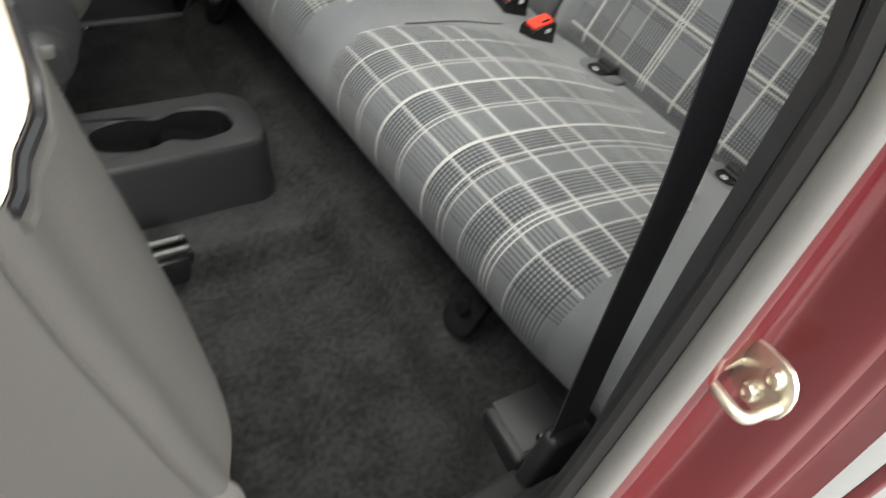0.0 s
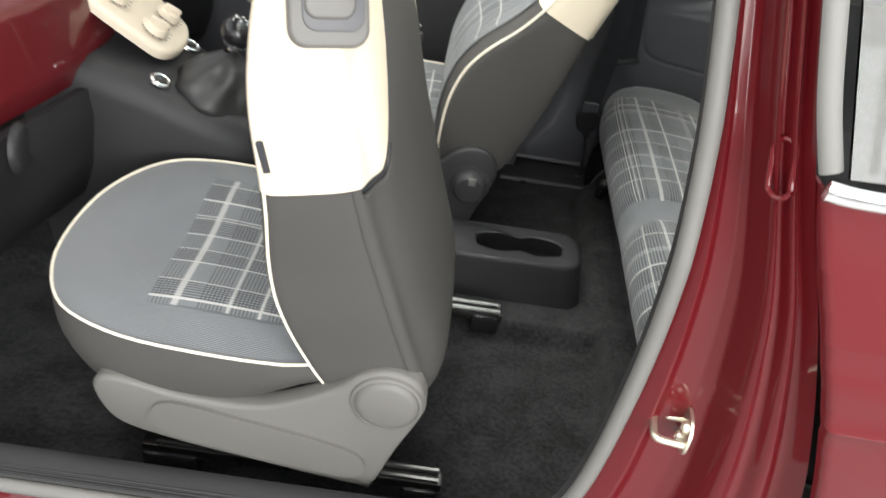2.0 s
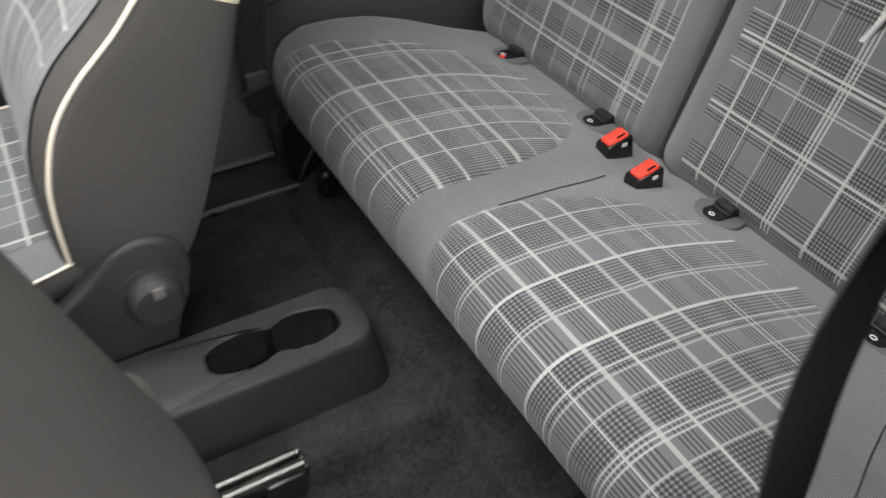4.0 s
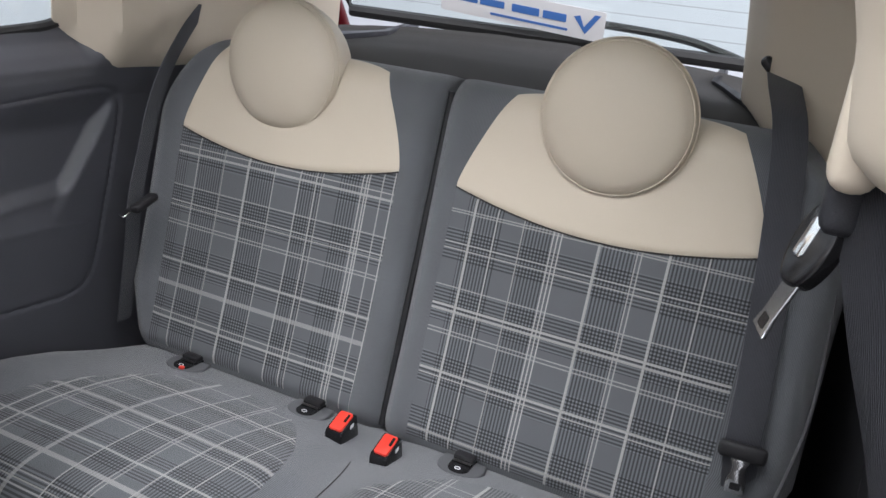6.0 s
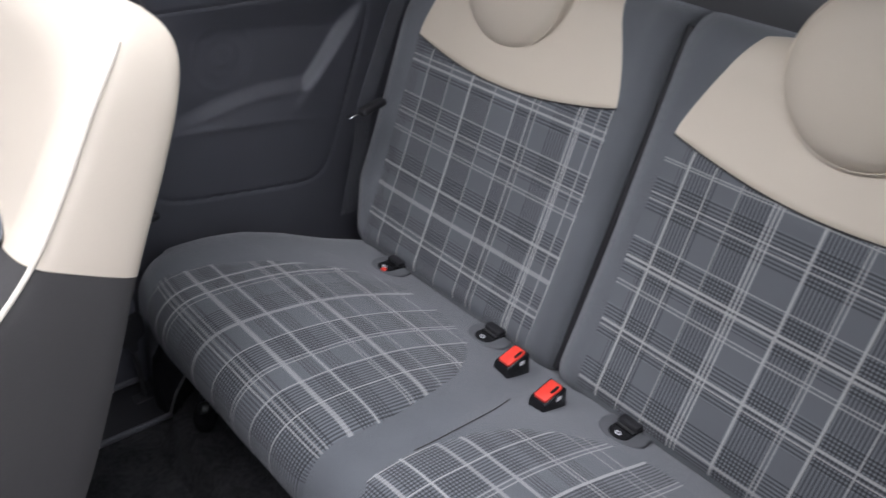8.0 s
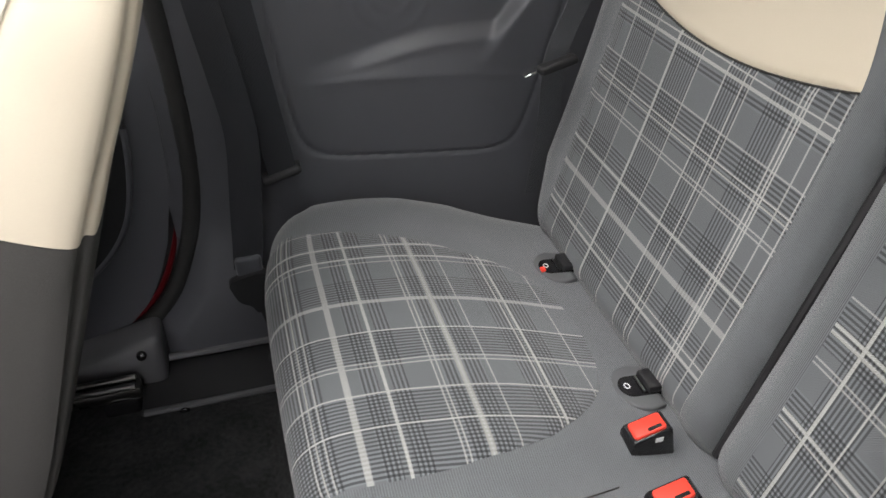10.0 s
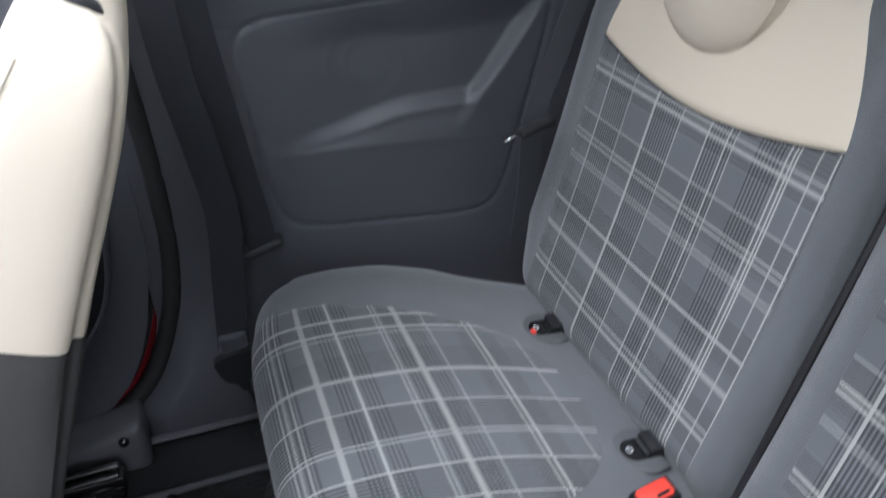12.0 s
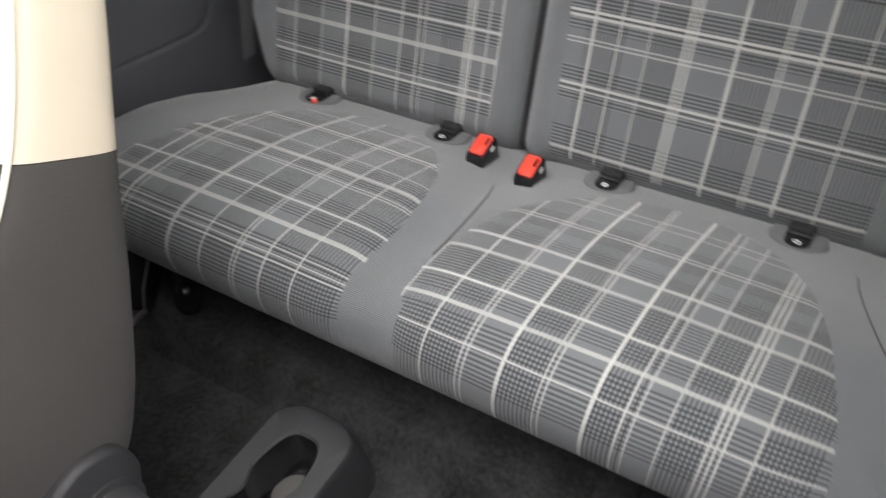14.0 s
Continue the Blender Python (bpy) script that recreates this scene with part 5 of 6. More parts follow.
def front_seat(hx, cy, hz, lean, outer, label, driver):
    """A front seat: hinge at hx, hz; centre line at cy; lean of the backrest in degrees; outer: the side with the hinge cover."""
    root = thing("bucket_seat", label, "car seat", (hx - 0.25, cy, 0.22), "front seats")
    m = Matrix.Translation((hx, cy, hz)) @ pose(0, 0, 0, 0, lean, 0)

    # backrest, in hinge coordinates: x to the rear, y across, z up
    tall = 0.940 if driver else 1.0

    def ring(h):
        h = h / tall
        if driver:
            half = lerp([(-0.06, 0.20), (0.0, 0.232), (0.12, 0.243), (0.30, 0.238), (0.44, 0.226), (0.57, 0.208), (0.62, 0.194), (0.642, 0.182), (0.655, 0.167), (0.663, 0.149), (0.667, 0.125)], h)
        else:
            half = lerp([(-0.06, 0.20), (0.0, 0.232), (0.12, 0.245), (0.25, 0.256), (0.36, 0.266), (0.45, 0.260), (0.52, 0.236), (0.58, 0.206), (0.62, 0.180), (0.645, 0.150), (0.66, 0.11), (0.667, 0.04)], h)
        if driver:
            rear = lerp([(-0.06, 0.050), (0.0, 0.072), (0.10, 0.062), (0.18, 0.050), (0.25, 0.040), (0.33, 0.029), (0.43, 0.013), (0.54, 0.004), (0.60, -0.005), (0.635, -0.014), (0.655, -0.025), (0.663, -0.036), (0.667, -0.050)], h)
        else:
            rear = lerp([(-0.06, 0.070), (0.0, 0.082), (0.05, 0.075), (0.107, 0.062), (0.19, 0.052), (0.24, 0.043), (0.335, 0.031), (0.42, 0.026), (0.54, 0.012), (0.60, -0.002), (0.64, -0.020), (0.66, -0.034), (0.667, -0.046)], h)
        front = lerp([(-0.06, -0.085), (0.0, -0.108), (0.06, -0.125), (0.15, -0.148), (0.22, -0.151), (0.30, -0.140), (0.36, -0.130), (0.44, -0.134), (0.50, -0.131), (0.59, -0.115), (0.64, -0.090), (0.66, -0.075), (0.667, -0.06)], h)
        if driver:
            front += lerp([(0.0, 0.0), (0.08, -0.020), (0.22, -0.022), (0.34, 0.004), (0.46, 0.018), (0.60, -0.002), (0.64, -0.018), (0.66, -0.022), (0.667, -0.030)], h)
        return half, rear, front

    rough_ring = ring

    def ring(h):
        w_ = max(0.0, min(0.045, (0.667 * tall - h) * 0.35, (h + 0.06) * 0.5))
        got = [rough_ring(h + w_ * k_) for k_ in (-1.0, -0.5, 0.0, 0.5, 1.0)]
        return tuple(sum(v[i_] for v in got) / 5 for i_ in range(3))

    def back_pt(u, h):
        half, rear, front = ring(h)
        d = rear - front
        cham = min(0.045 if driver else 0.075, half * 0.55)
        side_end = rear - (0.026 if driver else 0.042) * min(1, d / 0.15)
        rest = rear - side_end
        nose = min(1.0, d / 0.11)
        # half outline from the front centre round to the rear centre
        pts = curve_pts([(front, 0.0, 0), (front, half * 0.55, 0), (front + 0.004 * nose, half - 0.030, 0), (front + 0.016 * nose, half - 0.006, 0), (front + 0.045 * nose, half, 0), (side_end, half - 0.003, 0), (side_end + 0.42 * rest, half - 0.030 * min(1, half / 0.2), 0), (rear - 0.14 * rest, half - cham, 0), (rear, (half - cham) * 0.45, 0), (rear, 0.0, 0)], 4)
        n_ = len(pts) - 1
        w = u * 2 if u < 0.5 else 2 - u * 2
        f = w * n_
        i_ = min(int(f), n_ - 1)
        q = pts[i_].lerp(pts[i_ + 1], f - i_)
        x, y = q.x, q.y * (1 if u < 0.5 else -1)
        k = max(0, 1 - (y / max(half * 0.8, 0.01)) ** 2)
        if x < front + 0.3 * d:
            x += min(0.035, 0.25 * d) * k * math.sin(math.pi * min(max(h / 0.62, 0), 1)) * ease((0.64 * tall - h) / 0.10)
        return Vector((x, y, h))

    def border(u):
        """Height of the cream part's lower edge round the backrest."""
        p_ = back_pt(u, 0.36)
        k = min(max((p_.x + 0.155) / 0.16, 0), 1)
        h = (0.360 if driver else 0.352) + 0.012 * k
        if not driver:
            h += 0.20 * min(1, max(0, (0.266 - abs(p_.y) - 0.050) / 0.11)) ** 1.3 if p_.x > -0.02 else 0.0
        return h

    n = 96
    bm = grid(lambda a, b: back_pt(a, -0.06 + (border(a) + 0.06) * b), n, 30, lambda a, b: (a, b * 0.4), True)
    bm.transform(m)
    part("backrest_cover", bm, dark_cloth, root, "charcoal cloth lower backrest cover")
    bm = grid(lambda a, b: back_pt(a, border(a) + 0.001 + (0.666 * tall - border(a)) * (1 - (1 - b) ** 1.7)), n, 30, None, True)
    bm.verts.ensure_lookup_table()
    bm.faces.new([bm.verts[i_ * 31 + 30] for i_ in range(n)])
    bm.transform(m)
    part("upper_cover", bm, cream, root, "cream leatherette upper backrest")
    for sgn in (1, -1):
        line = []
        for k in range(40):
            h = -0.01 + 0.60 * k / 39
            half, rear, front = ring(h)
            line.append(m @ Vector((front + 0.015, sgn * (half - 0.005), h)))
        part("piping", tube(line, 0.0030 if driver else 0.0021, 8), piping_mat, root, "ivory edge piping")
        # stitched seam down the rear corner
        if driver:
            continue
        line = []
        for k in range(30):
            h = 0.02 + 0.34 * k / 29
            half, rear, front = ring(h)
            line.append(m @ Vector((rear - 0.042 * min(1, (rear - front) / 0.15), sgn * (half - 0.002), h)))
        part("seam", tube(line, 0.0010, 5), dark_cloth, root)
        # fold of the cream cover over the rear corner
        line = [m @ (back_pt(0.5 - sgn * (0.5 - u_), border(u_) - 0.004) + Vector((0.001, 0, 0))) for u_ in (0.292 + 0.095 * k / 24 for k in range(25))]
        fold = part("fold", tube(line, 0.0032, 8), gloss_black, root, "dark open fold under the cream cover")
        line = [m @ (back_pt(0.5 - sgn * (0.5 - u_), border(u_) - 0.012) + Vector((0.0005, 0, 0))) for u_ in (0.294 + 0.090 * k / 24 for k in range(25))]
        part("hem", tube(line, 0.0042, 8), dark_cloth, fold, "rolled charcoal hem")

    # front panels of the backrest
    def panel(y_half, h0, h1, mat, nm, lift):
        def pt(a, b):
            h = h0 + (h1 - h0) * b
            half, rear, front = ring(h)
            y = (2 * a - 1) * y_half * half / 0.243
            k = max(0, 1 - (y / max(half * 0.8, 0.01)) ** 2)
            rim = min(a * 12, (1 - a) * 12, b * 12, (1 - b) * 12, 1)
            return m @ Vector((front + 0.035 * k * math.sin(math.pi * min(max(h / 0.62, 0), 1)) - 0.002 - lift * rim, y, h))
        part(nm, grid(pt, 26, 30, lambda a, b: ((2 * a - 1) * y_half, h0 + (h1 - h0) * b)), mat, root)
    panel(0.185, 0.0, 0.37, grey_cloth_across, "bolster_panel", 0.002)
    panel(0.13, 0.03, 0.345, front_plaid, "checked_panel", 0.006)
    # woven tag and entry lever on the shoulder
    if not driver:
        part("tag", rbox((-1.043, -0.624, 0.890), (0.008, 0.005, 0.040), 0.001, 1, (0, -14, 0)), webbing, root, "small woven tag")
        lm = frame_at((-0.988, -0.570, 1.067), (0.93, 0.36, 0.0), (0.0, 0.43, 0.90))
        lever = part("entry_lever", prism(rounded(0.086, 0.112, 0.020), 0.016, lm @ pose(0, 0, -0.008), 0.005, 3), grey_plastic, root, "grey plastic entry lever bezel")
        part("well", prism(rounded(0.066, 0.090, 0.016), 0.004, lm @ pose(0.004, 0.006, 0.0065), 0.0015, 2), lit_trim_black, lever, "dark finger recess")
        part("paddle", prism(rounded(0.054, 0.074, 0.014), 0.008, lm @ pose(0.0, 0.010, 0.0075), 0.004, 3), grey_plastic, lever)
    else:
        # headrest with its posts and grommets
        for sy in (-0.100, 0.100):
            part("grommet", lathe([(0.007, 0.012), (0.013, 0.0115), (0.019, 0.009), (0.0235, 0.004), (0.0245, -0.004)], m @ pose(-0.066, sy, 0.622, 0, 4, 0), 28), black_plastic, root, "black post grommet")
            part("post", tube([m @ p_ for p_ in curve_pts([(-0.064, sy, 0.615), (-0.067, sy, 0.648), (-0.074, sy, 0.675), (-0.096, sy, 0.715), (-0.104, sy, 0.78)], 5)], 0.0062, 12), chrome, root, "polished steel post")
        hm = m @ pose(-0.104, 0, 0.830, 0, -92, 0)
        prof = curve_pts([(r, 0, h) for r, h in [(0.0005, 0.034), (0.06, 0.031), (0.1, 0.018), (0.115, 0.0), (0.115, -0.025), (0.10, -0.05), (0.0005, -0.058)]], 3)
        part("head_pad", lathe([(p_.x, p_.z) for p_ in prof], hm, 40), cream, root, "round cream headrest pad")
        part("pad_back", rbox(m @ Vector((-0.072, 0, 0.768)), (0.045, 0.19, 0.075), 0.02, 3, (0, lean, 0)), black_plastic, root, "black headrest rear shell")
        # embroidered emblem on the shoulder, drawn as plain loops
        for k in range(3):
            c = Vector((-0.6622, 0.4262 - 0.023 * k, 0.8700 - 0.0045 * k))
            lp = [c + Vector((0.003 * math.sin(q), 0.0125 * math.cos(q + 0.3), 0.0085 * math.sin(q))) for q in (2 * math.pi * j / 14 for j in range(14))]
            part("emblem", tube(lp, 0.0013, 6, True), label_navy, root)

    # cushion
    def outline(t):
        """Cushion plan: t round from the rear inner corner to the rear outer one."""
        pts = curve_pts([(0.02, -0.19, 0), (-0.10, -0.225, 0), (-0.24, -0.243, 0), (-0.38, -0.240, 0), (-0.48, -0.20, 0), (-0.535, -0.11, 0), (-0.55, 0.0, 0), (-0.535, 0.11, 0), (-0.48, 0.20, 0), (-0.38, 0.240, 0), (-0.24, 0.243, 0), (-0.10, 0.225, 0), (0.02, 0.19, 0)], 6)
        f = t * (len(pts) - 1)
        i = min(int(f), len(pts) - 2)
        return pts[i].lerp(pts[i + 1], f - i)

    def edge_z(x):
        return lerp([(-0.56, 0.046), (-0.45, 0.050), (-0.30, 0.041), (-0.15, 0.028), (-0.05, 0.035), (0.03, 0.03)], x)

    base = Vector((hx, cy, hz))

    def cush_side(a, b):
        p_ = outline(a)
        z = edge_z(p_.x)
        k = 1 - b
        low = lerp([(-0.56, -0.055), (-0.40, -0.085), (-0.25, -0.075), (-0.12, -0.02), (0.02, 0.0)], p_.x)
        q = 1 + 0.02 * math.sin(math.pi * b)
        inward = 1 - 0.05 * k * k
        return base + Vector((-0.25 + (p_.x + 0.25) * q * inward, p_.y * q * inward, low + (z - low) * b))

    part("cushion_side", grid(cush_side, 72, 10), dark_cloth, root, "charcoal cloth cushion side")

    def cush_top(a, b):
        p_ = outline(a)
        c = Vector((-0.25, 0, 0))
        x, y = c.x + (p_.x - c.x) * (1 - b), p_.y * (1 - b)
        z = edge_z(x) * 1.0 + 0.022 * (1 - (1 - b) ** 2.2) - 0.020 * math.exp(-(y / 0.12) ** 2) * min(1, b * 2)
        return base + Vector((x, y, z))

    def cush_uv(a, b):
        v = cush_top(a, b) - base
        return (v.x, v.y)

    part("cushion_top", grid(cush_top, 72, 14, cush_uv), grey_cloth, root, "grey rib cloth cushion top")

    def cush_z(x, y):
        r = min(max(math.hypot((x + 0.25) / 0.28, y / 0.243), 0), 1)
        b = 1 - r
        return edge_z(x) + 0.022 * (1 - (1 - b) ** 2.2) - 0.020 * math.exp(-(y / 0.12) ** 2) * min(1, b * 2)

    def patch(a, b):
        x, y = -0.37 + 0.35 * a, (2 * b - 1) * (0.172 - 0.012 * a)
        rim = min(a * 10, (1 - a) * 10, b * 10, (1 - b) * 10, 1)
        return base + Vector((x, y, cush_z(x, y) + 0.003 + 0.002 * rim))

    part("checked_insert", grid(patch, 24, 20, lambda a, b: ((2 * b - 1) * 0.172, -0.37 + 0.35 * a)), front_plaid, root, "checked woven cloth insert")
    line = [base + Vector((-0.25 + (outline(k / 60).x + 0.25) * 1.0, outline(k / 60).y * 1.0, edge_z(outline(k / 60).x) + 0.002)) for k in range(61)]
    part("piping", tube(line, 0.0023, 8), piping_mat, root, "ivory edge piping")
    # plastic skirts, hinge covers
    for sgn in (outer, -outer):
        y = sgn * 0.246
        prof = curve_pts([(-0.43, -0.055, 0), (-0.405, -0.120, 0), (-0.33, -0.150, 0), (-0.18, -0.178, 0), (-0.03, -0.202, 0), (-0.008, -0.196, 0), (0.022, -0.105, 0), (0.050, -0.030, 0), (0.056, 0.005, 0), (0.040, 0.045, 0), (0.0, 0.060, 0), (-0.040, 0.046, 0), (-0.075, 0.012, 0), (-0.13, -0.025, 0), (-0.20, -0.052, 0), (-0.30, -0.050, 0), (-0.40, -0.030, 0)], 5, True)
        pm = frame_at(base + Vector((0, y - sgn * 0.026, 0)), (1, 0, 0), (0, 0, 1)) if sgn < 0 else frame_at(base + Vector((0, y - sgn * 0.026, 0)), (1, 0, 0), (0, 0, 1)) @ Matrix.Diagonal((1, 1, -1, 1))
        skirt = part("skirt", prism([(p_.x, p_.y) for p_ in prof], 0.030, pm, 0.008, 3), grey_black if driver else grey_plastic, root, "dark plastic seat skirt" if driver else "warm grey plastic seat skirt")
        if sgn == outer and not driver:
            cap = curve_pts([(-0.345, -0.085, 0), (-0.31, -0.060, 0), (-0.20, -0.078, 0), (-0.09, -0.100, 0), (-0.035, -0.120, 0), (-0.022, -0.150, 0), (-0.045, -0.176, 0), (-0.12, -0.166, 0), (-0.25, -0.146, 0), (-0.33, -0.125, 0)], 5, True)
            part("inset_panel", prism([(p_.x, p_.y) for p_ in cap], 0.036, pm, 0.005, 3), grey_plastic, skirt)
            part("hinge_cover", lathe([(0.0008, 0.042), (0.036, 0.0415), (0.043, 0.039), (0.046, 0.034), (0.048, 0.036), (0.052, 0.034), (0.054, 0.028)], pm, 36), grey_plastic, skirt, "round hinge cover")
        else:
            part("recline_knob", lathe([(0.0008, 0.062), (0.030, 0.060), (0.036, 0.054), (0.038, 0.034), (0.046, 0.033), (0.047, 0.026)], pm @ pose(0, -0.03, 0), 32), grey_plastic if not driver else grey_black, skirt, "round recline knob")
            part("knob_tab", rbox(pm @ Vector((0.004, -0.006, 0.061)), (0.016, 0.006, 0.018), 0.002, 2), grey_plastic, skirt)
    # slide rails on the floor
    for sy in (-0.205, 0.245):
        more = 0.098 if sy > 0 and not driver else 0.0
        sink = 0.012 if sy > 0 else 0.0
        rail = part("rail", rbox(base + Vector((-0.14 + more / 2, sy if outer < 0 else -sy, -0.222 - sink)), (0.49 + more, 0.030, 0.022), 0.004, 2), steel, root, "oiled steel slide rail")
        for dz, dy in ((0.016, -0.010), (0.016, 0.010), (0.006, 0.019)):
            part("runner", tube([base + Vector((-0.36, (sy if outer < 0 else -sy) + dy, -0.222 - sink + dz)), base + Vector((0.098 + more, (sy if outer < 0 else -sy) + dy, -0.222 - sink + dz))], 0.0055, 8), steel, rail)
        part("rail_foot", rbox(base + Vector((0.070 + more, sy if outer < 0 else -sy, -0.252)), (0.06, 0.042, 0.05), 0.008, 2), gloss_black, rail)
        part("rail_foot", rbox(base + Vector((-0.34, sy if outer < 0 else -sy, -0.252)), (0.09, 0.042, 0.05), 0.008, 2), gloss_black, rail)
    return root


front_seat(-0.871, -0.362, 0.505, -9, -1, "grey and cream passenger seat with ivory piping, backrest upright", False)
front_seat(-0.774, 0.362, 0.470, 29.5, 1, "grey and cream driver seat with ivory piping, backrest leaning back", True)

# ---- rear console with two cup holders ----
console = thing("cup_holder_console", "black plastic rear console with two joined cup holders on the carpet", "cup holder", (-0.65, 0.045, 0.23))
CX0, CX1, CY0 = -0.90, -0.478, 0.040


def console_ring(z):
    k = (z - 0.20) / 0.15
    x1 = CX1 - 0.030 * k
    w = 0.150 - 0.022 * k
    pts = rounded(x1 - CX0, w, 0.042, 8)
    return [(px + (x1 + CX0) / 2, py + CY0, z) for px, py in pts]


HOLE = []
for k in range(64):
    q = 2 * math.pi * k / 64
    # two circles joined by a waist
    x = 0.100 * math.cos(q)
    y = 0.0395 * math.copysign(abs(math.sin(q)) ** 0.55, math.sin(q))
    y *= 1 - 0.34 * math.exp(-((x - 0.0) / 0.022) ** 2)
    HOLE.append((x - 0.645, y + CY0))
bm = bmesh.new()
rings = [console_ring(z) for z in (0.20, 0.25, 0.30, 0.330, 0.342)]
n = len(rings[0])
crown = [[(x * (1 - s_) + (-0.66) * s_, y * (1 - s_) + CY0 * s_, 0.342 + dz) for x, y, z in rings[-1]] for s_, dz in ((0.02, 0.006), (0.05, 0.009))]
vs = [[bm.verts.new(p_) for p_ in r] for r in rings + crown]
for i in range(len(vs) - 1):
    for k in range(n):
        bm.faces.new((vs[i][k], vs[i][(k + 1) % n], vs[i + 1][(k + 1) % n], vs[i + 1][k]))
rim = [bm.verts.new((x, y, 0.351)) for x, y in HOLE]
lip = [bm.verts.new(((x + 0.645) * 0.965 - 0.645, (y - CY0) * 0.93 + CY0, 0.347)) for x, y in HOLE]
for k in range(64):
    bm.faces.new((rim[k], rim[(k + 1) % 64], lip[(k + 1) % 64], lip[k]))
e1 = [bm.edges.get((vs[-1][k], vs[-1][(k + 1) % n])) for k in range(n)]
e2 = [bm.edges.get((rim[k], rim[(k + 1) % 64])) for k in range(64)]
bmesh.ops.bridge_loops(bm, edges=e1 + e2)
part("body", bm, grey_black, console)
liner = loft([[((x + 0.645) * k - 0.645, (y - CY0) * j + CY0, z) for x, y in HOLE] for k, j, z in ((0.966, 0.932, 0.3475), (0.955, 0.91, 0.335), (0.92, 0.84, 0.275))], False)
liner.faces.new([v for v in liner.verts][-64:])
part("liner", liner, gloss_black, console, "glossy black cup liner")
for x in (-0.695, -0.595):
    part("cup_floor", lathe([(0.0008, 0.006), (0.026, 0.006), (0.031, 0.003), (0.032, 0.0)], Matrix.Translation((x, CY0, 0.274)), 28), lower_grey, console, "round rubber cup mat")

# ---- child-seat anchor guides ----
for y in (0.419, 0.147, -0.142, -0.421):
    g = thing("anchor_guide", "grey plastic child seat anchor guide with a black slot" if y != 0.419 else "grey plastic child seat anchor guide with a small red tab", "anchor guide", (0.0, y, 0.44), "anchor guides")
    m = frame_at((-0.004, y, 0.456), (0, -1, 0), (0.94, 0, -0.10))
    half = [(0.040 * math.cos(q), 0.036 * math.sin(q)) for q in (math.pi + math.pi * k / 20 for k in range(21))] + [(0.036, 0.020), (-0.036, 0.020)]
    part("bezel", prism(half, 0.006, m @ pose(0, 0, -0.002), 0.003, 3), bezel_grey, g)
    mouth = [(0.0175, 0.022), (-0.0175, 0.022)] + [(0.0175 * math.cos(q), -0.014 + 0.015 * math.sin(q)) for q in (math.pi + math.pi * k / 12 for k in range(13))]
    slot = part("slot", prism(mouth, 0.0045, m @ pose(0, 0, 0.002), 0.0012), gloss_black, g, "black slot insert")
    part("hood", rbox(m @ Vector((0, 0.012, 0.011)), (0.020, 0.036, 0.012), 0.004, 2, (0, 4, 0)), black_plastic, slot, "raised black hood")
    part("bar", tube([m @ Vector((-0.015, -0.001, 0.0085)), m @ Vector((0.015, -0.001, 0.0085))], 0.0018, 8), steel, g)
    ring_ = [m @ Vector((0.0045 * math.cos(q), -0.0185 + 0.0035 * math.sin(q), 0.0068)) for q in (2 * math.pi * k / 14 for k in range(14))]
    part("pictogram", tube(ring_, 0.0007, 6, True), label_white, g, "pale moulded pictogram")
    if y == 0.419:
        part("tab", rbox(m @ Vector((0.009, -0.027, 0.007)), (0.008, 0.010, 0.005), 0.002, 2), red_plastic, g, "small red tab")

# ---- belt buckles ----
for x, y, z in ((-0.042, 0.060, 0.489), (-0.062, -0.035, 0.492)):
    bk = thing("belt_buckle", "black belt buckle with a bright red release button", "buckle", (x, y, z - 0.04), "rear belt buckles")
    wedge = [(-0.025, -0.045), (-0.0255, -0.014), (-0.0225, -0.008), (0.0205, 0.0035), (0.025, 0.000), (0.034, -0.045)]
    part("housing", prism(wedge, 0.030, frame_at((x, y + 0.015, z), (1, 0, 0), (0, 0, 1)), 0.003, 3), gloss_black, bk)
    m = frame_at((x, y, z), (0.964, 0, 0.265), (0, 1, 0))
    part("button", prism(rounded(0.040, 0.024, 0.004), 0.0065, m @ pose(-0.0015, 0, -0.004), 0.002, 3), red_plastic, bk, "bright red release button")
    part("tongue_slot", prism(rounded(0.017, 0.0045, 0.0015), 0.0015, m @ pose(0.005, -0.0075, 0.0018), 0), gloss_black, bk)
    part("mark", rbox((x + 0.008, y - 0.0153, z - 0.010), (0.010, 0.001, 0.007), 0.0003, 1), label_white, bk, "small white print")

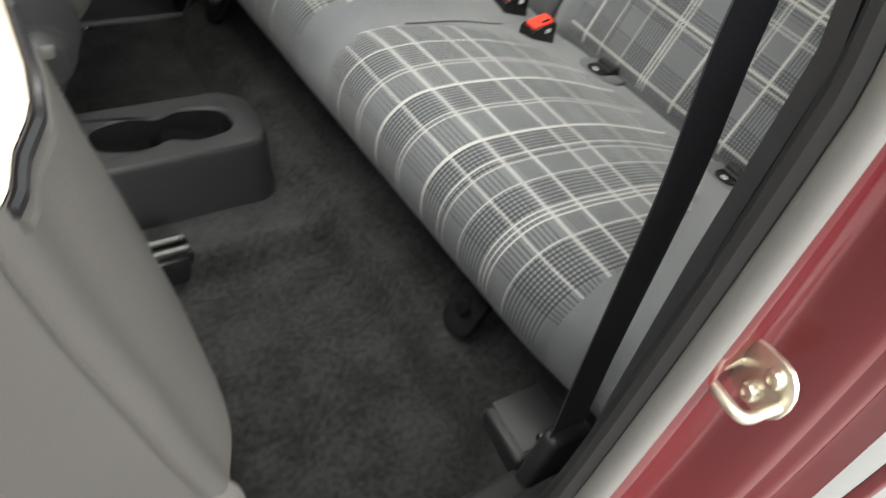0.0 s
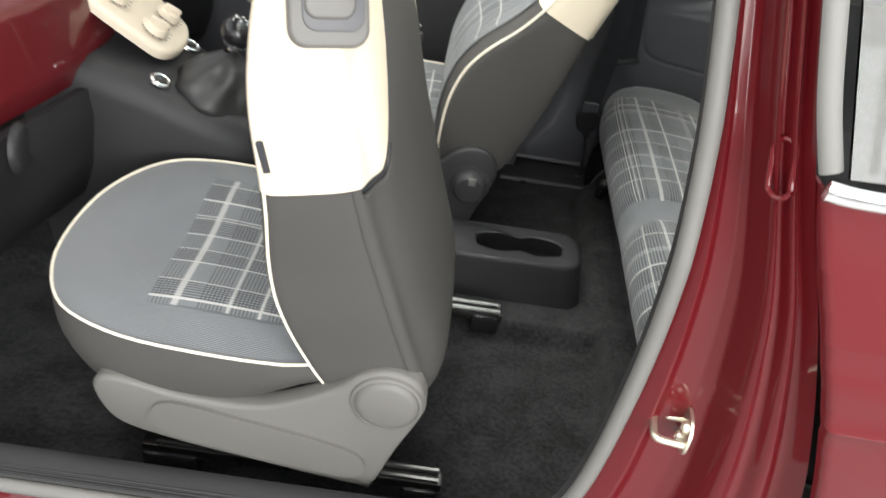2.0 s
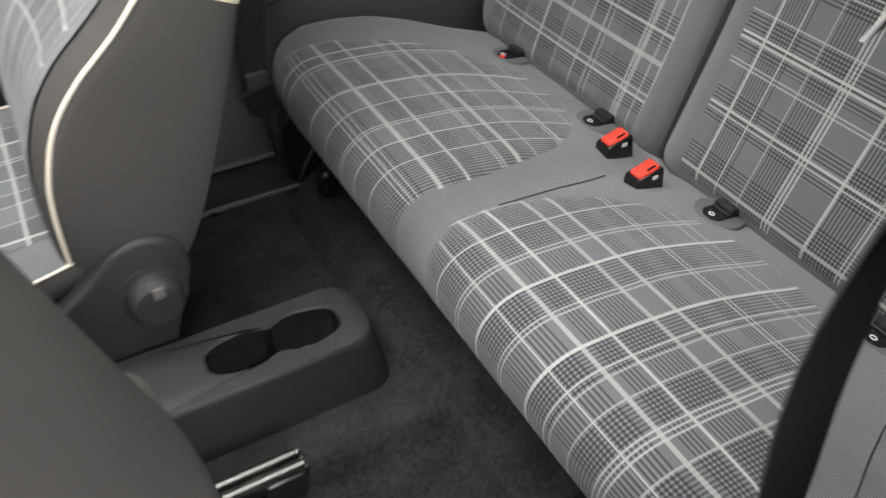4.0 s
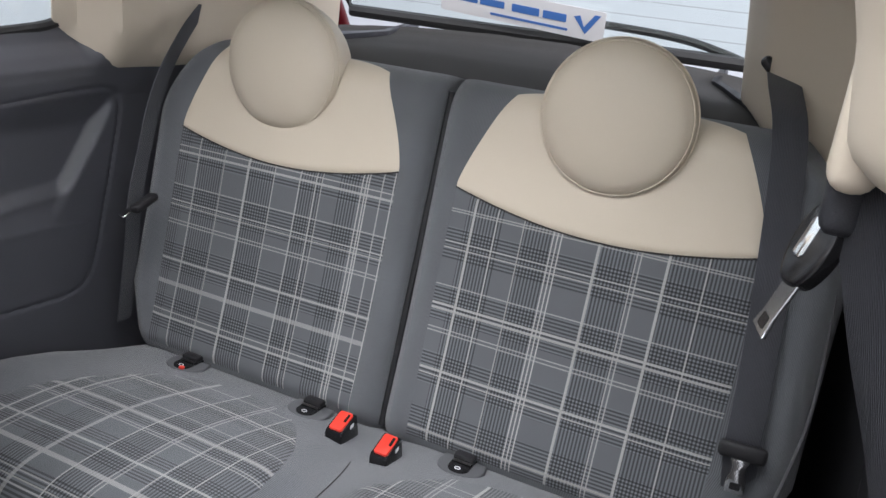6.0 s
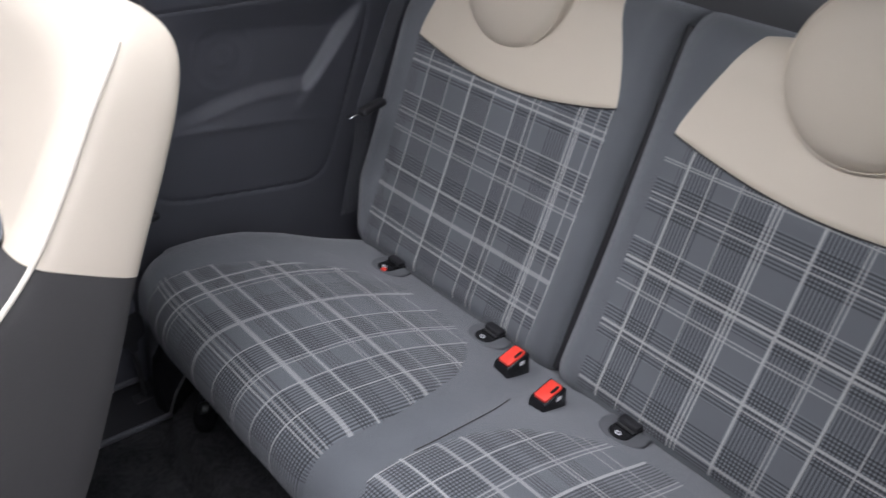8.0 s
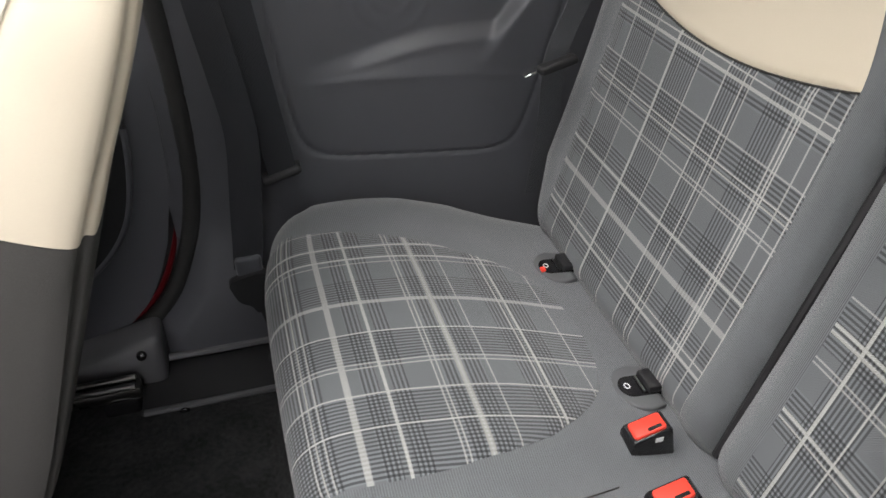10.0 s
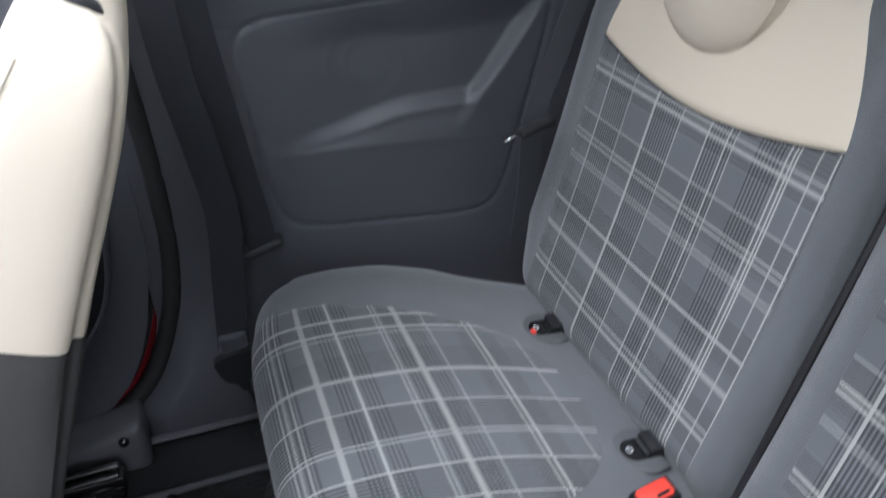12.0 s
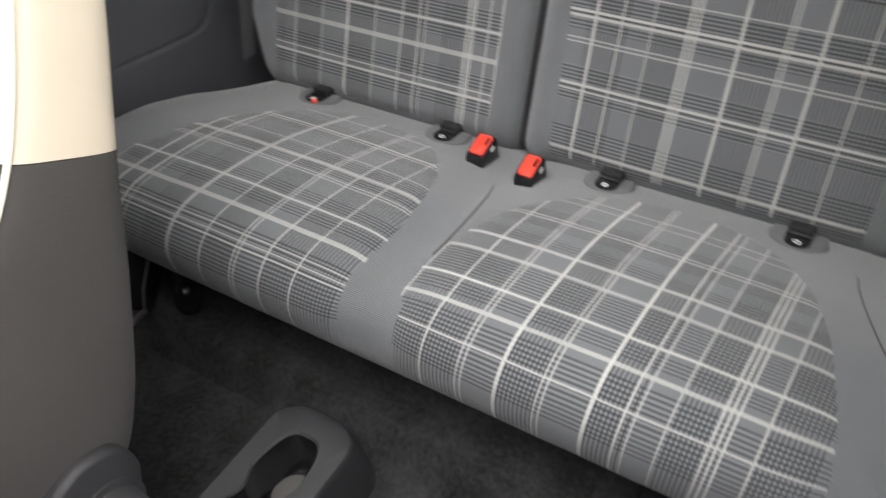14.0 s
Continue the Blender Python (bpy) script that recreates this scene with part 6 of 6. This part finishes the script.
# ---- bench hinge brackets under the front edge ----
for s in (1, -1):
    br = thing("hinge_bracket", "black bench hinge bracket with a bolt under the cushion", "bracket", (-0.385, s * 0.394, 0.27), "bench brackets")
    m = frame_at((-0.397, s * (0.412 if s > 0 else 0.380), 0.312), (0, 1, 0), (0.45, 0, 1))
    out = curve_pts([(-0.020, 0.05, 0), (-0.026, 0.0, 0), (-0.024, -0.032, 0), (0.0, -0.045, 0), (0.024, -0.032, 0), (0.026, 0.0, 0), (0.020, 0.05, 0)], 4, True)
    part("plate", prism([(p_.x, p_.y) for p_ in out], 0.012, m @ Matrix.Diagonal((1, 1, -1, 1)), 0.003, 2), gloss_black, br)
    part("bolt", lathe([(0.0008, 0.022), (0.008, 0.0215), (0.0105, 0.018), (0.011, 0.012)], m @ Matrix.Diagonal((1, 1, -1, 1)), 14), steel, br, "dull steel bolt")
    # black plastic side shield below the end of the bench
    if s > 0:
        rows_ = [(0.43, -0.375, -0.340), (0.39, -0.396, -0.342), (0.335, -0.430, -0.358), (0.30, -0.434, -0.385), (0.265, -0.436, -0.408), (0.22, -0.432, -0.424), (0.17, -0.430, -0.427)]

        def shield_pt(a, b):
            z = 0.43 - 0.26 * a
            xl, xr = lerp([(r_[0], r_[1]) for r_ in reversed(rows_)], z), lerp([(r_[0], r_[2]) for r_ in reversed(rows_)], z)
            return (xl + (xr - xl) * b ** 1.4, 0.566 - 0.034 * b ** 0.7, z)

        part("shield", thicken(grid(shield_pt, 30, 10), 0.004), gloss_black, br, "black plastic side shield")
        # pale tube along the rim paints in the shield's edge highlight
        part("shield_edge_glint", tube([Vector(shield_pt(k / 24, 1.0)) + Vector((0, -0.001, 0)) for k in range(25)], 0.0024, 6), grey_plastic, br)

# ---- dashboard and front console ----
dash = thing("dashboard", "dark red and black dashboard with cream control panel", "dashboard", (-1.7, 0, 0.45))


def dash_pt(a, b):
    y = -0.70 + 1.40 * b
    x = lerp([(0, -1.72), (0.15, -1.625), (0.4, -1.60), (0.8, -1.585), (1, -1.59)], a)
    z = 0.40 + 0.26 * a
    return (x + 0.02 + 0.07 * max(0, 1 - (y / 0.34) ** 2) ** 1.5 + 0.04 * (y / 0.7) ** 2, y, z)


part("lower_panel", thicken(grid(dash_pt, 16, 30), 0.02), black_plastic, dash, "black lower dash panel")


def dash_red_pt(a, b):
    y = -0.70 + 1.40 * b
    x = lerp([(0, -1.60), (0.15, -1.585), (0.6, -1.60), (0.85, -1.65), (1, -1.76)], a)
    z = 0.662 + 0.278 * a
    return (x + 0.02 + 0.07 * max(0, 1 - (y / 0.34) ** 2) ** 1.5 + 0.04 * (y / 0.7) ** 2, y, z)


part("red_panel", thicken(grid(dash_red_pt, 20, 40), 0.015), dash_red, dash, "glossy dark red fascia")
part("dash_top", thicken(grid(lambda a, b: (-1.76 - 0.45 * a, -0.70 + 1.4 * b, 0.945 + 0.03 * math.sin(math.pi * a)), 8, 8), 0.02), black_plastic, dash)
part("round_vent", lathe([(0.0008, 0.010), (0.034, 0.012), (0.040, 0.008), (0.044, 0.0)], frame_at((-1.534, -0.293, 0.630), (-0.15, 1, 0), (0, 0, 1)) @ Matrix.Diagonal((1.0, 1.0, 1, 1)), 32), grey_black, dash, "round grey blanking cap")
# chrome emblem drawn as plain loops
for k, y in enumerate((-0.33, -0.285)):
    lp = [Vector((-1.602, y + 0.026 * math.cos(q) + 0.012 * math.sin(q), 0.745 + 0.022 * math.sin(q))) for q in (2 * math.pi * j / 24 for j in range(24))]
    part("emblem", tube(lp, 0.0035, 8, True), chrome, dash, "chrome loop emblem")
for k in range(2):
    part("print_mark", rbox((-1.588, -0.055 + 0.003 * k, 0.80 - 0.022 * k), (0.002, 0.022, 0.010), 0.0005, 1), label_white, dash)

stack = thing("centre_console", "black plastic centre console with gear lever and cream switch panel", "console", (-1.4, 0.02, 0.22))
rings = []
for x, z, w in ((-1.62, 0.735, 0.27), (-1.56, 0.725, 0.27), (-1.47, 0.70, 0.28), (-1.39, 0.675, 0.27), (-1.30, 0.633, 0.25), (-1.215, 0.610, 0.23), (-1.19, 0.58, 0.20)):
    rings.append([(x + 0.02 * (zz < 0.4), 0.02 + yy, zz) for yy, zz in ((-w / 2 - 0.012, 0.22), (-w / 2 - 0.004, 0.42), (-w / 2, z - 0.05), (-w / 2 + 0.012, z - 0.014), (-w / 2 + 0.035, z), (w / 2 - 0.035, z), (w / 2 - 0.012, z - 0.014), (w / 2, z - 0.05), (w / 2 + 0.004, 0.42), (w / 2 + 0.012, 0.22))])
part("body", loft(rings), black_plastic, stack)
pm = frame_at((-1.455, 0.046, 0.736), (0, 1, 0), (-0.80, 0, 0.60))
pan = part("switch_panel", prism([(p_.x, p_.y) for p_ in curve_pts([(-0.078, -0.03, 0), (-0.062, -0.078, 0), (0.0, -0.095, 0), (0.062, -0.078, 0), (0.078, -0.03, 0), (0.086, 0.08, 0), (0.07, 0.115, 0), (-0.07, 0.115, 0), (-0.086, 0.08, 0)], 5, True)], 0.022, pm, 0.010, 4), cream_plastic, stack, "cream plastic switch panel")
for x, y, r in ((-0.034, -0.035, 0.023), (-0.034, 0.050, 0.020), (0.034, -0.035, 0.021), (0.034, 0.050, 0.018)):
    kn = part("rotary_knob", lathe([(0.0008, 0.012), (r * 0.8, 0.011), (r, 0.006), (r * 1.1, 0.0)], pm @ pose(x, y, 0.029), 28), cream_plastic, pan)
    bm = rbox((0, 0, 0), (0.010, r * 1.6, 0.014), 0.004, 3)
    bm.transform(pm @ pose(x, y, 0.044, 0, 0, 20))
    part("grip", bm, cream_plastic, kn)
    for k in range(9):
        q = radians(140 + 26 * k)
        part("scale_dot", prism(rounded(0.003, 0.003, 0.0012, 2), 0.0006, pm @ pose(x + (r + 0.007) * math.cos(q), y + (r + 0.007) * math.sin(q), 0.0298), 0), label_navy, pan)
for y in (-0.080, 0.086):
    sm = frame_at((-1.378, 0.012 + y, 0.672), (0, 1, 0), (-0.90, 0, 0.42))
    part("socket_ring", lathe([(0.0135, 0.004), (0.016, 0.006), (0.019, 0.004), (0.020, 0.0)], sm, 28), chrome, stack, "chrome socket ring")
    part("socket", lathe([(0.0008, 0.002), (0.012, 0.003), (0.014, 0.0)], sm @ pose(0, 0, 0.002), 20), gloss_black, stack)
gear = thing("gear_lever", "gear lever with glossy black knob, steel shaft and leather boot", "gear lever", (-1.30, 0.02, 0.58))
prof = [(0.086, -0.012), (0.085, 0.004), (0.078, 0.022), (0.068, 0.040), (0.052, 0.056), (0.040, 0.068), (0.022, 0.080), (0.010, 0.088)]


def boot(a, b):
    q = 2 * math.pi * a
    r, h = np.interp(b * (len(prof) - 1), range(len(prof)), [p_[0] for p_ in prof]), np.interp(b * (len(prof) - 1), range(len(prof)), [p_[1] for p_ in prof])
    r *= 1 + (0.13 * math.sin(3 * q + 5 * b) + 0.06 * math.sin(7 * q - 6 * b)) * math.sin(math.pi * b)
    return (-1.300 + r * 1.05 * math.cos(q) + 0.03 * b, 0.006 + r * math.sin(q), 0.630 + h + 0.30 * (-r * math.cos(q)) * (1 - b))


part("boot", grid(boot, 48, 24, None, True), boot_leather, gear, "black leather boot")
part("shaft", tube([(-1.276, 0.008, 0.69), (-1.260, 0.006, 0.735)], 0.0075, 12), chrome, gear, "bright steel shaft")
km = Matrix.Translation((-1.252, 0.006, 0.752)) @ pose(0, 0, 0, 0, 14, 0)
part("collar", lathe([(0.013, -0.024), (0.024, -0.020), (0.026, -0.013), (0.018, -0.008)], km, 28), chrome, gear)
part("knob", lathe([(0.0008, 0.034), (0.012, 0.0325), (0.023, 0.027), (0.031, 0.015), (0.033, 0.003), (0.029, -0.009), (0.018, -0.017)], km, 40), gloss_black, gear, "glossy black ball knob")
for pts in ([(-0.010, 0.010), (-0.010, -0.010)], [(0.0, 0.010), (0.0, -0.010)], [(0.010, 0.010), (0.010, -0.010)], [(-0.010, 0.0), (0.010, 0.0)]):
    part("shift_pattern", tube([km @ Vector((x * 1.3, y * 1.3, 0.0345 - 17 * (x * x + y * y))) for x, y in pts], 0.0009, 5), label_white, gear)
wheel = thing("steering_wheel", "cream and dark steering wheel", "steering wheel", (-1.36, 0.39, 0.75))
wm = frame_at((-1.36, 0.39, 0.86), (0, 1, 0), (-0.42, 0, 0.91))
part("rim", tube([wm @ Vector((0.185 * math.cos(q), 0.185 * math.sin(q), 0)) for q in (2 * math.pi * k / 48 for k in range(48))], 0.016, 12, True), cream, wheel)
part("hub", lathe([(0.0008, 0.02), (0.05, 0.015), (0.075, -0.01), (0.07, -0.06)], wm, 32), cream, wheel)
for q in (0, 120, 240):
    c, s_ = math.cos(radians(q + 30)), math.sin(radians(q + 30))
    part("spoke", tube([wm @ Vector((0.06 * c, 0.06 * s_, -0.01)), wm @ Vector((0.18 * c, 0.18 * s_, 0))], 0.014, 10, False, 0.5), cream, wheel)

# ---- upper belt loop on the near pillar ----
loop_ = thing("belt_loop_cover", "cream plastic upper belt loop cover on the door pillar", "belt loop", (-0.42, -0.53, 1.12))
part("cover", rbox((-0.425, -0.536, 1.150), (0.055, 0.030, 0.090), 0.013, 4, (0, 6, 0)), cream_plastic, loop_)
part("slide", rbox((-0.455, -0.556, 1.150), (0.05, 0.022, 0.050), 0.006, 2), grey_plastic, loop_)
